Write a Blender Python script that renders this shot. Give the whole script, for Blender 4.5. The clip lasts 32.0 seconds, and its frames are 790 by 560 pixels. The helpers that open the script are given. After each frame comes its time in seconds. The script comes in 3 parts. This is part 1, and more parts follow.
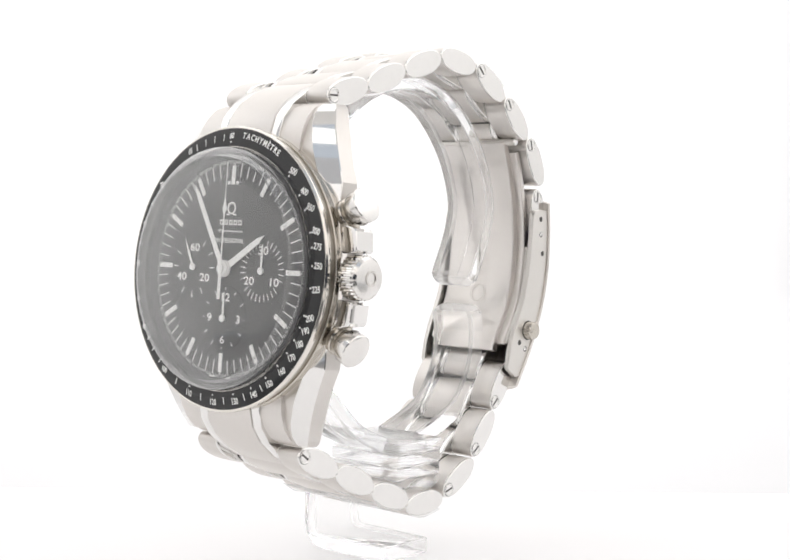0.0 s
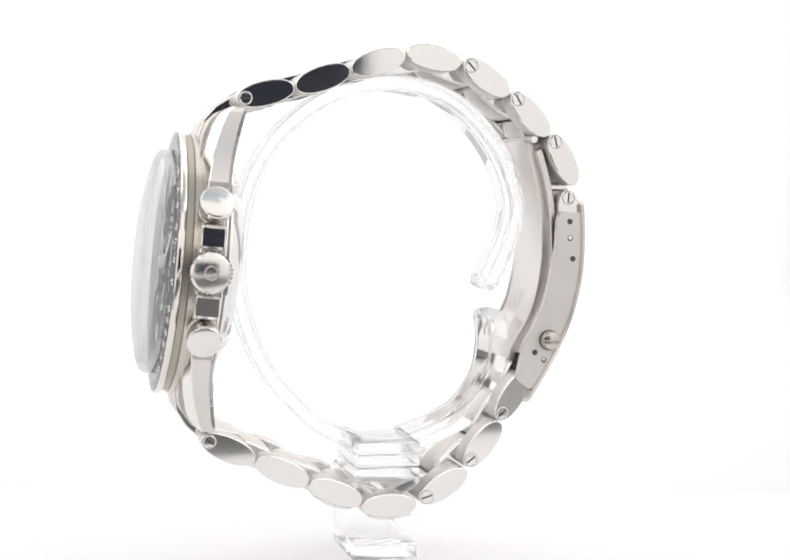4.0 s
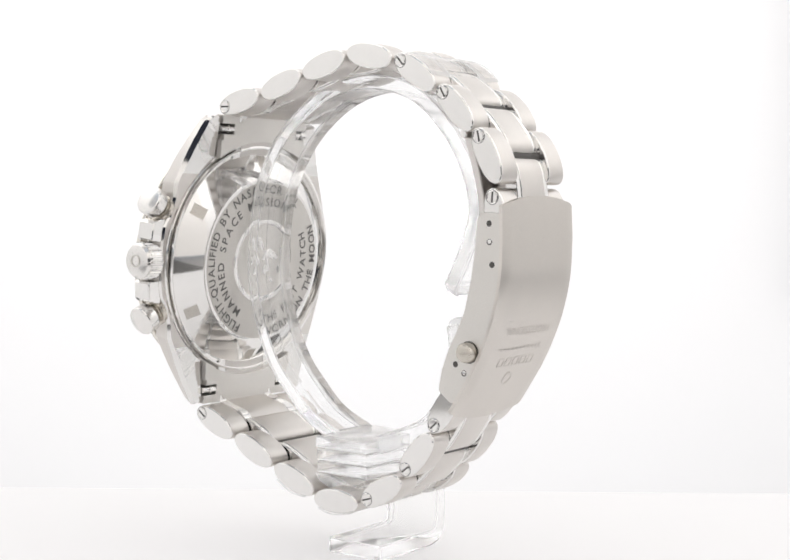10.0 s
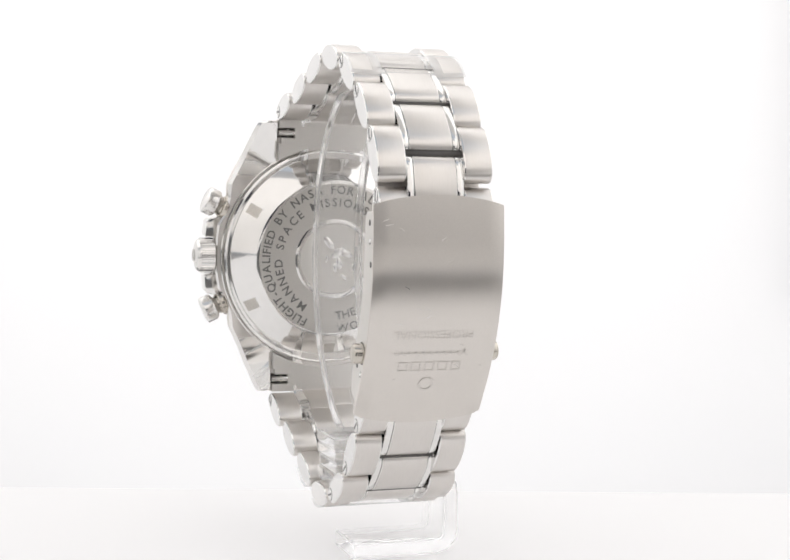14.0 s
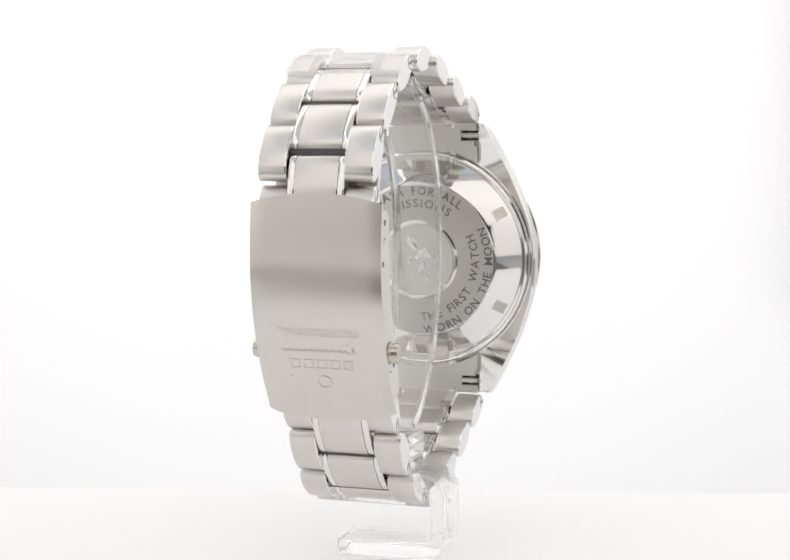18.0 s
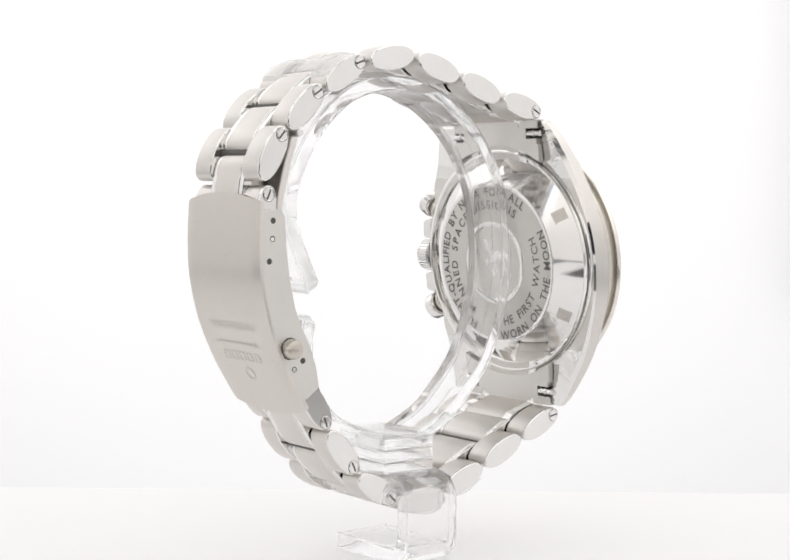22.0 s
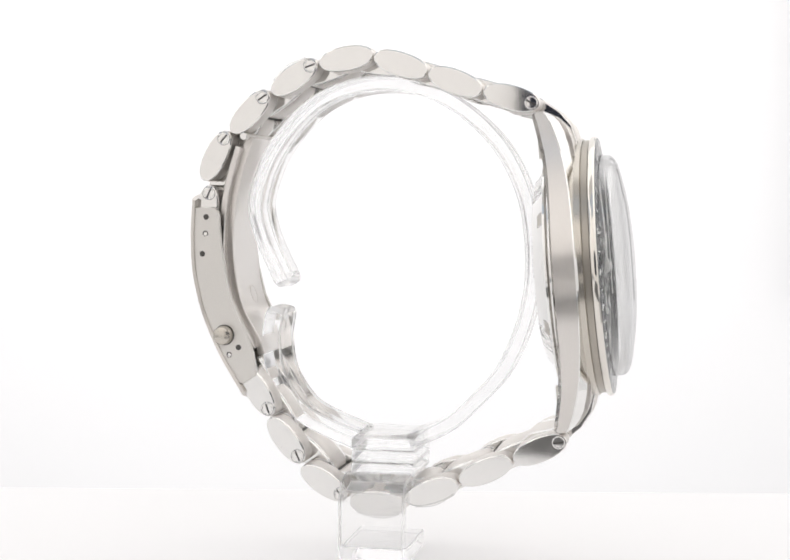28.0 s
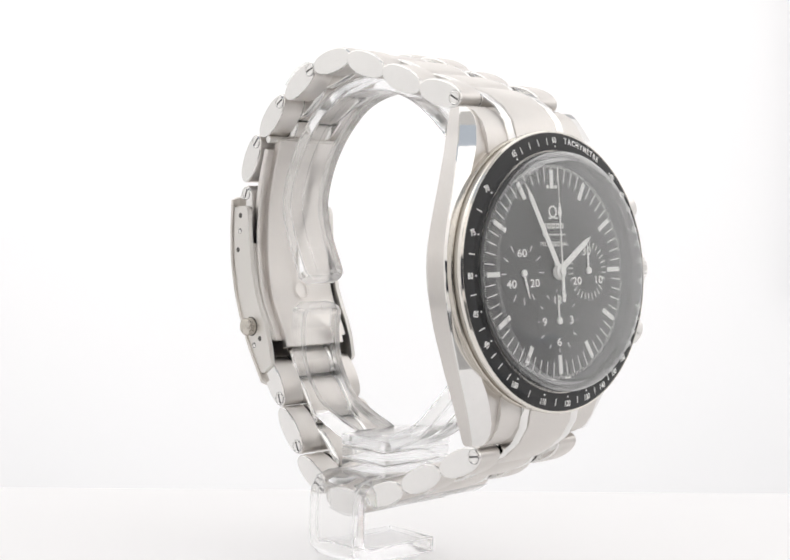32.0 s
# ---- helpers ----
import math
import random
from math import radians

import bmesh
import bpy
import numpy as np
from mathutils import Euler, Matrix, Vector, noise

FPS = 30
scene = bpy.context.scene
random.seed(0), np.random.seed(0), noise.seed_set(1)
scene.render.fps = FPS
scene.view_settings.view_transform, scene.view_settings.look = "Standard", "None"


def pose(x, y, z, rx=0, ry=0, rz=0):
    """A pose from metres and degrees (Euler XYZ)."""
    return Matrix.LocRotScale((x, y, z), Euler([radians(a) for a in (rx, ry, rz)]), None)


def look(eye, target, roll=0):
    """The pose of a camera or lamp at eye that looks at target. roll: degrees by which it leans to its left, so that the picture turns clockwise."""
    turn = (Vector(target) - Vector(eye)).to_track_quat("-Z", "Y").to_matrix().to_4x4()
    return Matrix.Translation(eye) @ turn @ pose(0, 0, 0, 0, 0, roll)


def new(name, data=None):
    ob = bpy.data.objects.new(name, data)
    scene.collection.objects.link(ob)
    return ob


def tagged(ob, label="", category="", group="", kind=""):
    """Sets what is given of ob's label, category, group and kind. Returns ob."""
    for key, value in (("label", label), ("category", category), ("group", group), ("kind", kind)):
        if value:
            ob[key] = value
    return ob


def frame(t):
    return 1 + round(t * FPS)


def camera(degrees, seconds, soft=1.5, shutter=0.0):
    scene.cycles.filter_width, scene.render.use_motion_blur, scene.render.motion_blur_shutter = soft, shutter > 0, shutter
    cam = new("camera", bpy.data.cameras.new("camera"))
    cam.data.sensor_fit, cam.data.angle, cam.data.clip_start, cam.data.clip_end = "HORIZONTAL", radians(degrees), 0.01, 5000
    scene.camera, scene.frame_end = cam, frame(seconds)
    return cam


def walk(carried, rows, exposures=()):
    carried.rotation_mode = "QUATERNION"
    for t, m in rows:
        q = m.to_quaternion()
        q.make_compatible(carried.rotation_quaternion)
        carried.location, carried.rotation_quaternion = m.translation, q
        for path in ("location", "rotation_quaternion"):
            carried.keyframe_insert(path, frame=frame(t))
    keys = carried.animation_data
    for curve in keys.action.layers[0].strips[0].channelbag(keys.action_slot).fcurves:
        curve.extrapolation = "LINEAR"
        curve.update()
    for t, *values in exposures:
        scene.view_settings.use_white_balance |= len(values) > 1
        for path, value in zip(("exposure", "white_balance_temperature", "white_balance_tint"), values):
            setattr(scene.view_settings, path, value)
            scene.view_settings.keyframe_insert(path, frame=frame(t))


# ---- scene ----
cam = camera(31.13, 32.0, soft=1.8)
EYE = Vector((0.0, -0.225, 0.0578))
VIEW = look(EYE, EYE + Vector((0.00762, 1.0, -0.06267)), 0.70)
walk(cam, [(0.0, VIEW), (32.0, VIEW)], exposures=[(0.0, 0.13), (3.5, 0.15), (6.0, 0.04), (25.0, 0.01), (28.0, 0.05), (30.0, 0.04), (32.0, 0.0)])

# turntable: even turn about the z axis
TURN = -8.583
REST = 16.5
SKEW = -3.5
FLOOR = -57.8


def turn_pose(t):
    a = radians(TURN * (t - REST) + SKEW)
    return Matrix.Translation((0, 0, -FLOOR * 0.001)) @ Matrix.Rotation(a, 4, "Z") @ Matrix.Translation((-0.0011, 0, 0))


# ---------------------------------------------------------------- world and light
world = bpy.data.worlds.new("room")
scene.world = world
world.use_nodes = True
world.node_tree.nodes["Background"].inputs[0].default_value = (0.50, 0.545, 0.61, 1)
world.node_tree.nodes["Background"].inputs[1].default_value = 1.1


# ---------------------------------------------------------------- materials
def material(name, base, rough=0.5, metal=0.0, **more):
    m = bpy.data.materials.new(name)
    m.use_nodes = True
    b = m.node_tree.nodes["Principled BSDF"]
    b.inputs["Base Color"].default_value = (*base, 1)
    b.inputs["Roughness"].default_value = rough
    b.inputs["Metallic"].default_value = metal
    for k, v in more.items():
        b.inputs[k.replace("_", " ")].default_value = v
    return m


def textured(name, base, rough, metal, stretch, scale, colour_var, rough_var, bump, cloud=60.0, grain_axis=""):
    """Fine stretched grain over a slow cloud of wear, in object space."""
    m = material(name, base, rough, metal)
    nt = m.node_tree
    b = nt.nodes["Principled BSDF"]
    co = nt.nodes.new("ShaderNodeTexCoord")
    mp = nt.nodes.new("ShaderNodeMapping")
    mp.inputs["Scale"].default_value = stretch
    nt.links.new(co.outputs["Object"], mp.inputs["Vector"])
    grain = nt.nodes.new("ShaderNodeTexNoise")
    grain.inputs["Scale"].default_value = scale
    grain.inputs["Detail"].default_value = 3
    nt.links.new(mp.outputs["Vector"], grain.inputs["Vector"])
    slow = nt.nodes.new("ShaderNodeTexNoise")
    slow.inputs["Scale"].default_value = cloud
    slow.inputs["Detail"].default_value = 4
    nt.links.new(co.outputs["Object"], slow.inputs["Vector"])
    both = nt.nodes.new("ShaderNodeMath")
    both.operation = "ADD"
    nt.links.new(grain.outputs["Fac"], both.inputs[0])
    nt.links.new(slow.outputs["Fac"], both.inputs[1])
    r = nt.nodes.new("ShaderNodeMapRange")
    r.inputs["From Min"].default_value, r.inputs["From Max"].default_value = 0.6, 1.4
    r.inputs["To Min"].default_value, r.inputs["To Max"].default_value = rough - rough_var, rough + rough_var
    nt.links.new(both.outputs[0], r.inputs["Value"])
    nt.links.new(r.outputs["Result"], b.inputs["Roughness"])
    c = nt.nodes.new("ShaderNodeMapRange")
    c.data_type = "FLOAT_VECTOR"
    c.inputs[7].default_value, c.inputs[8].default_value = (0.6,) * 3, (1.4,) * 3
    c.inputs[9].default_value = tuple(v * (1 - colour_var) for v in base)
    c.inputs[10].default_value = tuple(min(1, v * (1 + colour_var)) for v in base)
    nt.links.new(both.outputs[0], c.inputs[6])
    nt.links.new(c.outputs[1], b.inputs["Base Color"])
    if grain_axis:
        tg = nt.nodes.new("ShaderNodeTangent")
        tg.direction_type, tg.axis = "RADIAL", grain_axis
        nt.links.new(tg.outputs[0], b.inputs["Tangent"])
        b.inputs["Anisotropic"].default_value = 0.97
        b.inputs["Anisotropic Rotation"].default_value = 0.25
    if bump:
        bp = nt.nodes.new("ShaderNodeBump")
        bp.inputs["Strength"].default_value = bump
        bp.inputs["Distance"].default_value = 0.00002
        nt.links.new(grain.outputs["Fac"], bp.inputs["Height"])
        nt.links.new(bp.outputs["Normal"], b.inputs["Normal"])
    return m


def clear(name, tint, ior, refract=0.0, haze=0.0, rise=5.0):
    m = bpy.data.materials.new(name)
    m.use_nodes = True
    nt = m.node_tree
    nt.nodes.remove(nt.nodes["Principled BSDF"])
    thin = nt.nodes.new("ShaderNodeBsdfTransparent")
    thin.inputs["Color"].default_value = (*tint, 1)
    gloss = nt.nodes.new("ShaderNodeBsdfGlossy")
    gloss.inputs["Roughness"].default_value = 0.015
    facing = nt.nodes.new("ShaderNodeLayerWeight")
    facing.inputs["Blend"].default_value = 0.5
    power = nt.nodes.new("ShaderNodeMath")
    power.operation = "POWER"
    power.inputs[1].default_value = rise
    nt.links.new(facing.outputs["Facing"], power.inputs[0])
    fres = nt.nodes.new("ShaderNodeMath")
    fres.operation = "MULTIPLY_ADD"
    base = ((ior - 1) / (ior + 1)) ** 2
    fres.inputs[1].default_value, fres.inputs[2].default_value = 1 - base, base
    nt.links.new(power.outputs[0], fres.inputs[0])
    shell = nt.nodes.new("ShaderNodeMixShader")
    nt.links.new(fres.outputs[0], shell.inputs[0])
    nt.links.new(thin.outputs[0], shell.inputs[1])
    nt.links.new(gloss.outputs[0], shell.inputs[2])
    last = shell
    if refract:
        g = nt.nodes.new("ShaderNodeBsdfGlass")
        g.inputs["Color"].default_value = (*tint, 1)
        g.inputs["IOR"].default_value = ior
        g.inputs["Roughness"].default_value = 0.0
        last = nt.nodes.new("ShaderNodeMixShader")
        last.inputs[0].default_value = refract
        nt.links.new(shell.outputs[0], last.inputs[1])
        nt.links.new(g.outputs[0], last.inputs[2])
    if haze:
        front = nt.nodes.new("ShaderNodeBsdfDiffuse")
        front.inputs["Color"].default_value = (0.99, 0.99, 0.99, 1)
        through_it = nt.nodes.new("ShaderNodeBsdfTranslucent")
        through_it.inputs["Color"].default_value = (0.99, 0.99, 0.99, 1)
        d = nt.nodes.new("ShaderNodeMixShader")
        nt.links.new(front.outputs[0], d.inputs[1])
        nt.links.new(through_it.outputs[0], d.inputs[2])
        top = nt.nodes.new("ShaderNodeMixShader")
        top.inputs[0].default_value = haze
        nt.links.new(last.outputs[0], top.inputs[1])
        nt.links.new(d.outputs[0], top.inputs[2])
        last = top
    nt.links.new(last.outputs[0], nt.nodes["Material Output"].inputs[0])
    return m


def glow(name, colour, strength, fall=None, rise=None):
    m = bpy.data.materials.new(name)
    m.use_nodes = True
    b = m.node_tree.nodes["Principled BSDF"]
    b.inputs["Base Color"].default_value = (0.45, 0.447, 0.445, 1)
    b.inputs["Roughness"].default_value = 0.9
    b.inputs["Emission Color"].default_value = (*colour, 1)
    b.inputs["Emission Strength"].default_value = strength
    # Glow painted strongest round one point, weaker with distance from it.
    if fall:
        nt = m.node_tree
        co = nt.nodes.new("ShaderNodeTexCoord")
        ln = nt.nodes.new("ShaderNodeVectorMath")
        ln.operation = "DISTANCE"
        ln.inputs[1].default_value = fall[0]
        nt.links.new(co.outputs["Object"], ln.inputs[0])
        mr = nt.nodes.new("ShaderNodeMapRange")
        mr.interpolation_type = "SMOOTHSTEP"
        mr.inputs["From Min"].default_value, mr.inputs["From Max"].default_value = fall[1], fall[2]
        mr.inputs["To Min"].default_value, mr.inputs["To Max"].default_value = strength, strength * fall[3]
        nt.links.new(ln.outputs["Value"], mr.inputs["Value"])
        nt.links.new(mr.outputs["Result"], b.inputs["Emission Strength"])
    # Uneven light on the cloth put into emission: dim low down, full higher up.
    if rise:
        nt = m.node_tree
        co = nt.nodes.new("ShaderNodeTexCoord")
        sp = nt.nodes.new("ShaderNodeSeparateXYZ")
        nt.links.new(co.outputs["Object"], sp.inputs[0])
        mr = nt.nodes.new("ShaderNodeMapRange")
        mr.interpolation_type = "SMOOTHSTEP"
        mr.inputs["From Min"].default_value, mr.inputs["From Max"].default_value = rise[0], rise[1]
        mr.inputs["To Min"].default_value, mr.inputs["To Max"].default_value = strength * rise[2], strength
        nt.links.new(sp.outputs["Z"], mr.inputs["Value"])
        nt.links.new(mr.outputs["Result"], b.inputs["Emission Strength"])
    return m


STEEL = (0.755, 0.725, 0.695)
brushed = textured("brushed_steel", STEEL, 0.37, 1, (1, 0.05, 1), 9000, 0.05, 0.05, 0.03, grain_axis="X")
brushed_cover = textured("brushed_steel_clasp", (0.73, 0.695, 0.657), 0.36, 1, (1, 0.05, 1), 9000, 0.07, 0.06, 0.06, grain_axis="X")
brushed_side = textured("brushed_steel_case", STEEL, 0.36, 1, (1, 0.05, 1), 9000, 0.04, 0.05, 0.03, grain_axis="Z")
polished = textured("polished_steel", (0.80, 0.79, 0.775), 0.07, 1, (1, 1, 1), 600, 0.02, 0.025, 0.0)
fine_steel = textured("finely_brushed_steel", (0.79, 0.775, 0.755), 0.2, 1, (1, 1, 1), 4000, 0.03, 0.05, 0.0)
satin = textured("satin_steel", (0.72, 0.70, 0.67), 0.45, 1, (1, 1, 1), 5000, 0.06, 0.06, 0.03)
# Darker steel: shade of the key notches and back groove put into colour.
dim_recess_steel = textured("steel_dimmed_for_recesses", (0.50, 0.475, 0.44), 0.3, 1, (1, 1, 1), 3000, 0.1, 0.08, 0.0)
# Brown reflections and crevice shade are put into this steel's colour.
brown_reflect_steel = textured("steel_brown_reflection", (0.42, 0.39, 0.345), 0.35, 1, (1, 1, 1), 3000, 0.06, 0.06, 0.0)
bezel_steel = textured("polished_bezel_steel", (0.76, 0.73, 0.68), 0.1, 1, (1, 1, 1), 900, 0.03, 0.03, 0.0)
# Beige tint: reflections on the bezel neck and pusher collars put into colour.
gold_steel = textured("warm_polished_steel", (0.58, 0.545, 0.49), 0.22, 1, (1, 1, 1), 3000, 0.05, 0.05, 0.0)
# Near-black: the shade in slots, holes and joints is put into the colour.
dark_gap = textured("steel_painted_shade", (0.10, 0.095, 0.09), 0.6, 0.6, (1, 1, 1), 2000, 0.2, 0.1, 0.0)
engraved = textured("engraved_steel", (0.20, 0.195, 0.19), 0.6, 0.7, (1, 1, 1), 4000, 0.2, 0.1, 0.0)
engraved_light = textured("shallow_engraving", (0.68, 0.65, 0.615), 0.4, 1, (1, 1, 1), 4000, 0.1, 0.1, 0.0)
black_insert = textured("black_anodised_ring", (0.012, 0.012, 0.013), 0.14, 0, (1, 1, 1), 2500, 0.3, 0.05, 0.05)
dial_black = textured("matt_black_dial", (0.09, 0.09, 0.091), 0.55, 0, (1, 1, 1), 200, 0.06, 0.02, 0.0)
white_print = textured("white_print", (0.90, 0.90, 0.88), 0.5, 0, (1, 1, 1), 5000, 0.03, 0.05, 0.0)
white_hand = textured("white_lacquered_hand", (0.93, 0.93, 0.91), 0.35, 0, (1, 1, 1), 3000, 0.02, 0.05, 0.0)
# Slight white haze stands in for the veil of reflections over the dial.
hesalite = clear("domed_plastic_crystal", (1, 1, 1), 1.49, 0.0, 0.03, 2.9)
crystal_edge = clear("curved_plastic_crystal_edge", (1, 1, 1), 1.49, 0.0, 0.04, 1.9)
# White haze in the clear acrylic stands for light piped to faces and edges.
acrylic = clear("clear_acrylic", (1, 1, 1), 1.1, 1.0, 0.09)
acrylic_block = clear("thick_clear_acrylic", (1, 1, 1), 1.15, 1.0, 0.12)
acrylic_side = clear("hazed_acrylic_side", (1, 1, 1), 1.35, 1.0, 0.08)
acrylic_edge = clear("moulded_acrylic_edge", (1, 1, 1), 1.1, 1.0, 0.3)
ring_satin = textured("dark_satin_steel_ring", (0.60, 0.58, 0.55), 0.42, 1, (1, 1, 1), 4000, 0.06, 0.06, 0.02)
film = clear("protective_film", (0.99, 0.99, 0.99), 1.5, 0.0, 0.05)
film_loose = clear("loose_protective_film", (0.99, 0.99, 0.99), 1.5, 0.0, 0.5)
plain_grey = textured("plain_grey_cloth_and_board", (0.50, 0.50, 0.51), 0.5, 0, (1, 1, 1), 300, 0.05, 0.05, 0.0, 20)
reflected_black = textured("black_reflected_board", (0.012, 0.016, 0.03), 0.8, 0, (1, 1, 1), 50, 0.2, 0.05, 0.0, 5)
table_grey = textured("dark_grey_table", (0.13, 0.128, 0.125), 0.7, 0, (1, 1, 1), 60, 0.2, 0.05, 0.0, 6)
table_light = textured("light_grey_table", (0.40, 0.395, 0.39), 0.7, 0, (1, 1, 1), 60, 0.1, 0.05, 0.0, 6)
# Glow added to the board so that hardly any shadow shows on it.
glow_board = glow("white_board_added_glow", (1.0, 0.98, 0.985), 0.445)
# The cloth's bright middle and duller edges are put into its glow.
light_back = glow("backlit_cloth_graded", (1.0, 0.985, 0.99), 0.66, ((-0.01, 0.3, 0.05), 0.08, 0.26, 0.84))
# Glow dimmed low down, for the dark band across brushed steel.
light_side = glow("side_diffuser_graded", (1.0, 0.985, 0.975), 1.07, rise=(0.05, 0.26, 0.45))
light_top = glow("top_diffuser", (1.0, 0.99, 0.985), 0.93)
# Front glow is dimmed low down in the same way.
light_front = glow("front_diffuser_graded", (1.0, 0.95, 0.905), 0.70, rise=(0.07, 0.2, 0.75))
# Weaker glow for the roof's unseen front, so upward steel reflects grey.
dim_roof = glow("dimmed_roof_glow", (1.0, 0.95, 0.9), 0.22)

MM = 0.001


# ---------------------------------------------------------------- mesh helpers (millimetres)
def part(name, bm, mats, parent=None, label="", m=None, sharp=32):
    bm.normal_update()
    for f in bm.faces:
        f.smooth = True
    lim = radians(sharp)
    for e in bm.edges:
        fs = e.link_faces
        if len(fs) == 2 and (e.calc_face_angle(0) > lim or (max(len(f.verts) for f in fs) > 6 and e.calc_face_angle(0) > 0.02)):
            e.smooth = False
    bmesh.ops.scale(bm, vec=(MM,) * 3, verts=bm.verts)
    me = bpy.data.meshes.new(name)
    bm.to_mesh(me)
    bm.free()
    for mat in mats if isinstance(mats, (list, tuple)) else [mats]:
        me.materials.append(mat)
    return attach(name, me, parent, label, m)


def attach(name, me, parent=None, label="", m=None):
    ob = new(name, me)
    if parent:
        ob.parent = parent
    if m is not None:
        m = m.copy()
        m.translation = m.translation * MM
        ob.matrix_basis = m
    if label:
        tagged(ob, label)
    return ob


def lathe(profile, n=96, closed=False, bm=None, mat=0):
    """Revolve (radius, height) points round the z axis."""
    bm = bm or bmesh.new()
    rings = []
    for r, h in profile:
        if r < 1e-6:
            rings.append([bm.verts.new((0, 0, h))])
        else:
            rings.append([bm.verts.new((r * math.cos(2 * math.pi * i / n), r * math.sin(2 * math.pi * i / n), h)) for i in range(n)])
    pairs = list(zip(rings, rings[1:])) + ([(rings[-1], rings[0])] if closed else [])
    for a, b in pairs:
        for i in range(n):
            j = (i + 1) % n
            vs = [a[i % len(a)], a[j % len(a)], b[j % len(b)], b[i % len(b)]]
            vs = list(dict.fromkeys(vs))
            if len(vs) > 2:
                f = bm.faces.new(vs)
                f.material_index = mat
    bmesh.ops.recalc_face_normals(bm, faces=bm.faces)
    return bm


def prism(outline, z0, z1, bevel=0.0, segments=2, bm=None, mat=0, at=None, rim=-1):
    """Extrude an outline in xy from z0 to z1, edges rounded by bevel."""
    bm = bm or bmesh.new()
    lo = [bm.verts.new((x, y, z0)) for x, y in outline]
    hi = [bm.verts.new((x, y, z1)) for x, y in outline]
    fs = [bm.faces.new(lo[::-1]), bm.faces.new(hi)]
    n = len(outline)
    for i in range(n):
        j = (i + 1) % n
        fs.append(bm.faces.new((lo[i], lo[j], hi[j], hi[i])))
    for f in fs:
        f.material_index = mat
    bmesh.ops.recalc_face_normals(bm, faces=fs)
    vs = lo + hi
    if bevel:
        edges = {e for f in fs[:2] for e in f.edges}
        out = bmesh.ops.bevel(bm, geom=list(edges), offset=bevel, segments=segments, profile=0.6, affect="EDGES", clamp_overlap=True, material=rim)
        vs = list({v for f in out["faces"] for v in f.verts} | {v for v in vs if v.is_valid})
    if at is not None:
        bmesh.ops.transform(bm, matrix=at, verts=vs)
    return bm


def box(x0, x1, y0, y1, z0, z1, bevel=0.0, **k):
    return prism([(x0, y0), (x1, y0), (x1, y1), (x0, y1)], z0, z1, bevel, **k)


def disc(r, z0, z1, n=32, bevel=0.0, **k):
    return prism([(r * math.cos(2 * math.pi * i / n), r * math.sin(2 * math.pi * i / n)) for i in range(n)], z0, z1, bevel, **k)


def loft(sections, bm=None, mats=None, caps=True):
    """Skin closed sections of equal length. mats: material index by side."""
    bm = bm or bmesh.new()
    rows = [[bm.verts.new(p) for p in s] for s in sections]
    n = len(rows[0])
    fs = []
    for a, b in zip(rows, rows[1:]):
        for i in range(n):
            j = (i + 1) % n
            f = bm.faces.new((a[i], a[j], b[j], b[i]))
            f.material_index = mats[i] if mats else 0
            fs.append(f)
    if caps:
        fs += [bm.faces.new(rows[0][::-1]), bm.faces.new(rows[-1])]
    bmesh.ops.recalc_face_normals(bm, faces=fs)
    return bm


def spline(points, steps=8):
    """A smooth line through 2D points."""
    p = [Vector(q) for q in points]
    p = [2 * p[0] - p[1], *p, 2 * p[-1] - p[-2]]
    out = []
    for a, b, c, d in zip(p, p[1:], p[2:], p[3:]):
        for i in range(steps):
            t = i / steps
            out.append(0.5 * (2 * b + (c - a) * t + (2 * a - 5 * b + 4 * c - d) * t * t + (3 * b - a - 3 * c + d) * t ** 3))
    out.append(p[-2])
    return out


def interp(x, table):
    xs, ys = zip(*table)
    return float(np.interp(x, xs, ys))


def strip(path, cross, bm=None, taper=False):
    """Sweep a cross-section (x, n) along a path in the yz plane; taper rounds its last end."""
    secs = []
    mid = sum(x for x, _ in cross) / len(cross)
    for i, q in enumerate(path):
        a, b = path[max(i - 1, 0)], path[min(i + 1, len(path) - 1)]
        tan = (b - a).normalized()
        nor = Vector((tan.y, -tan.x))
        secs.append([(x, q.x + nor.x * h, q.y + nor.y * h) for x, h in cross])
    if taper:
        tan = (path[-1] - path[-2]).normalized()
        nor = Vector((tan.y, -tan.x))
        wide = max(x for x, _ in cross) - mid
        for step, kh in ((0.5, 1.0), (1.0, 1.0), (1.45, 1.0), (1.8, 0.98), (2.1, 0.9), (2.3, 0.7), (2.4, 0.45)):
            q = path[-1] + tan * (step - 1.2)
            kx = (wide - 2.5 + math.sqrt(2.5 ** 2 - step ** 2)) / wide
            secs.append([(mid + (x - mid) * kx, q.x + nor.x * h * kh, q.y + nor.y * h * kh) for x, h in cross])
    return loft(secs, bm)


GLYPHS = {}


def glyph(ch, size, bold=0.0):
    """A flat mesh of one or more characters in the built-in font, centred on its baseline: (verts, faces, width)."""
    key = (ch, size, bold)
    if key not in GLYPHS:
        cu = bpy.data.curves.new("letters", "FONT")
        cu.body, cu.size, cu.align_x, cu.resolution_u, cu.offset = ch, size, "CENTER", 3, bold
        ob = bpy.data.objects.new("letters", cu)
        scene.collection.objects.link(ob)
        dg = bpy.context.evaluated_depsgraph_get()
        me = bpy.data.meshes.new_from_object(ob.evaluated_get(dg))
        vs = [tuple(v.co) for v in me.vertices]
        fs = [tuple(p.vertices) for p in me.polygons]
        xs = [v[0] for v in vs] or [0, size * 0.3]
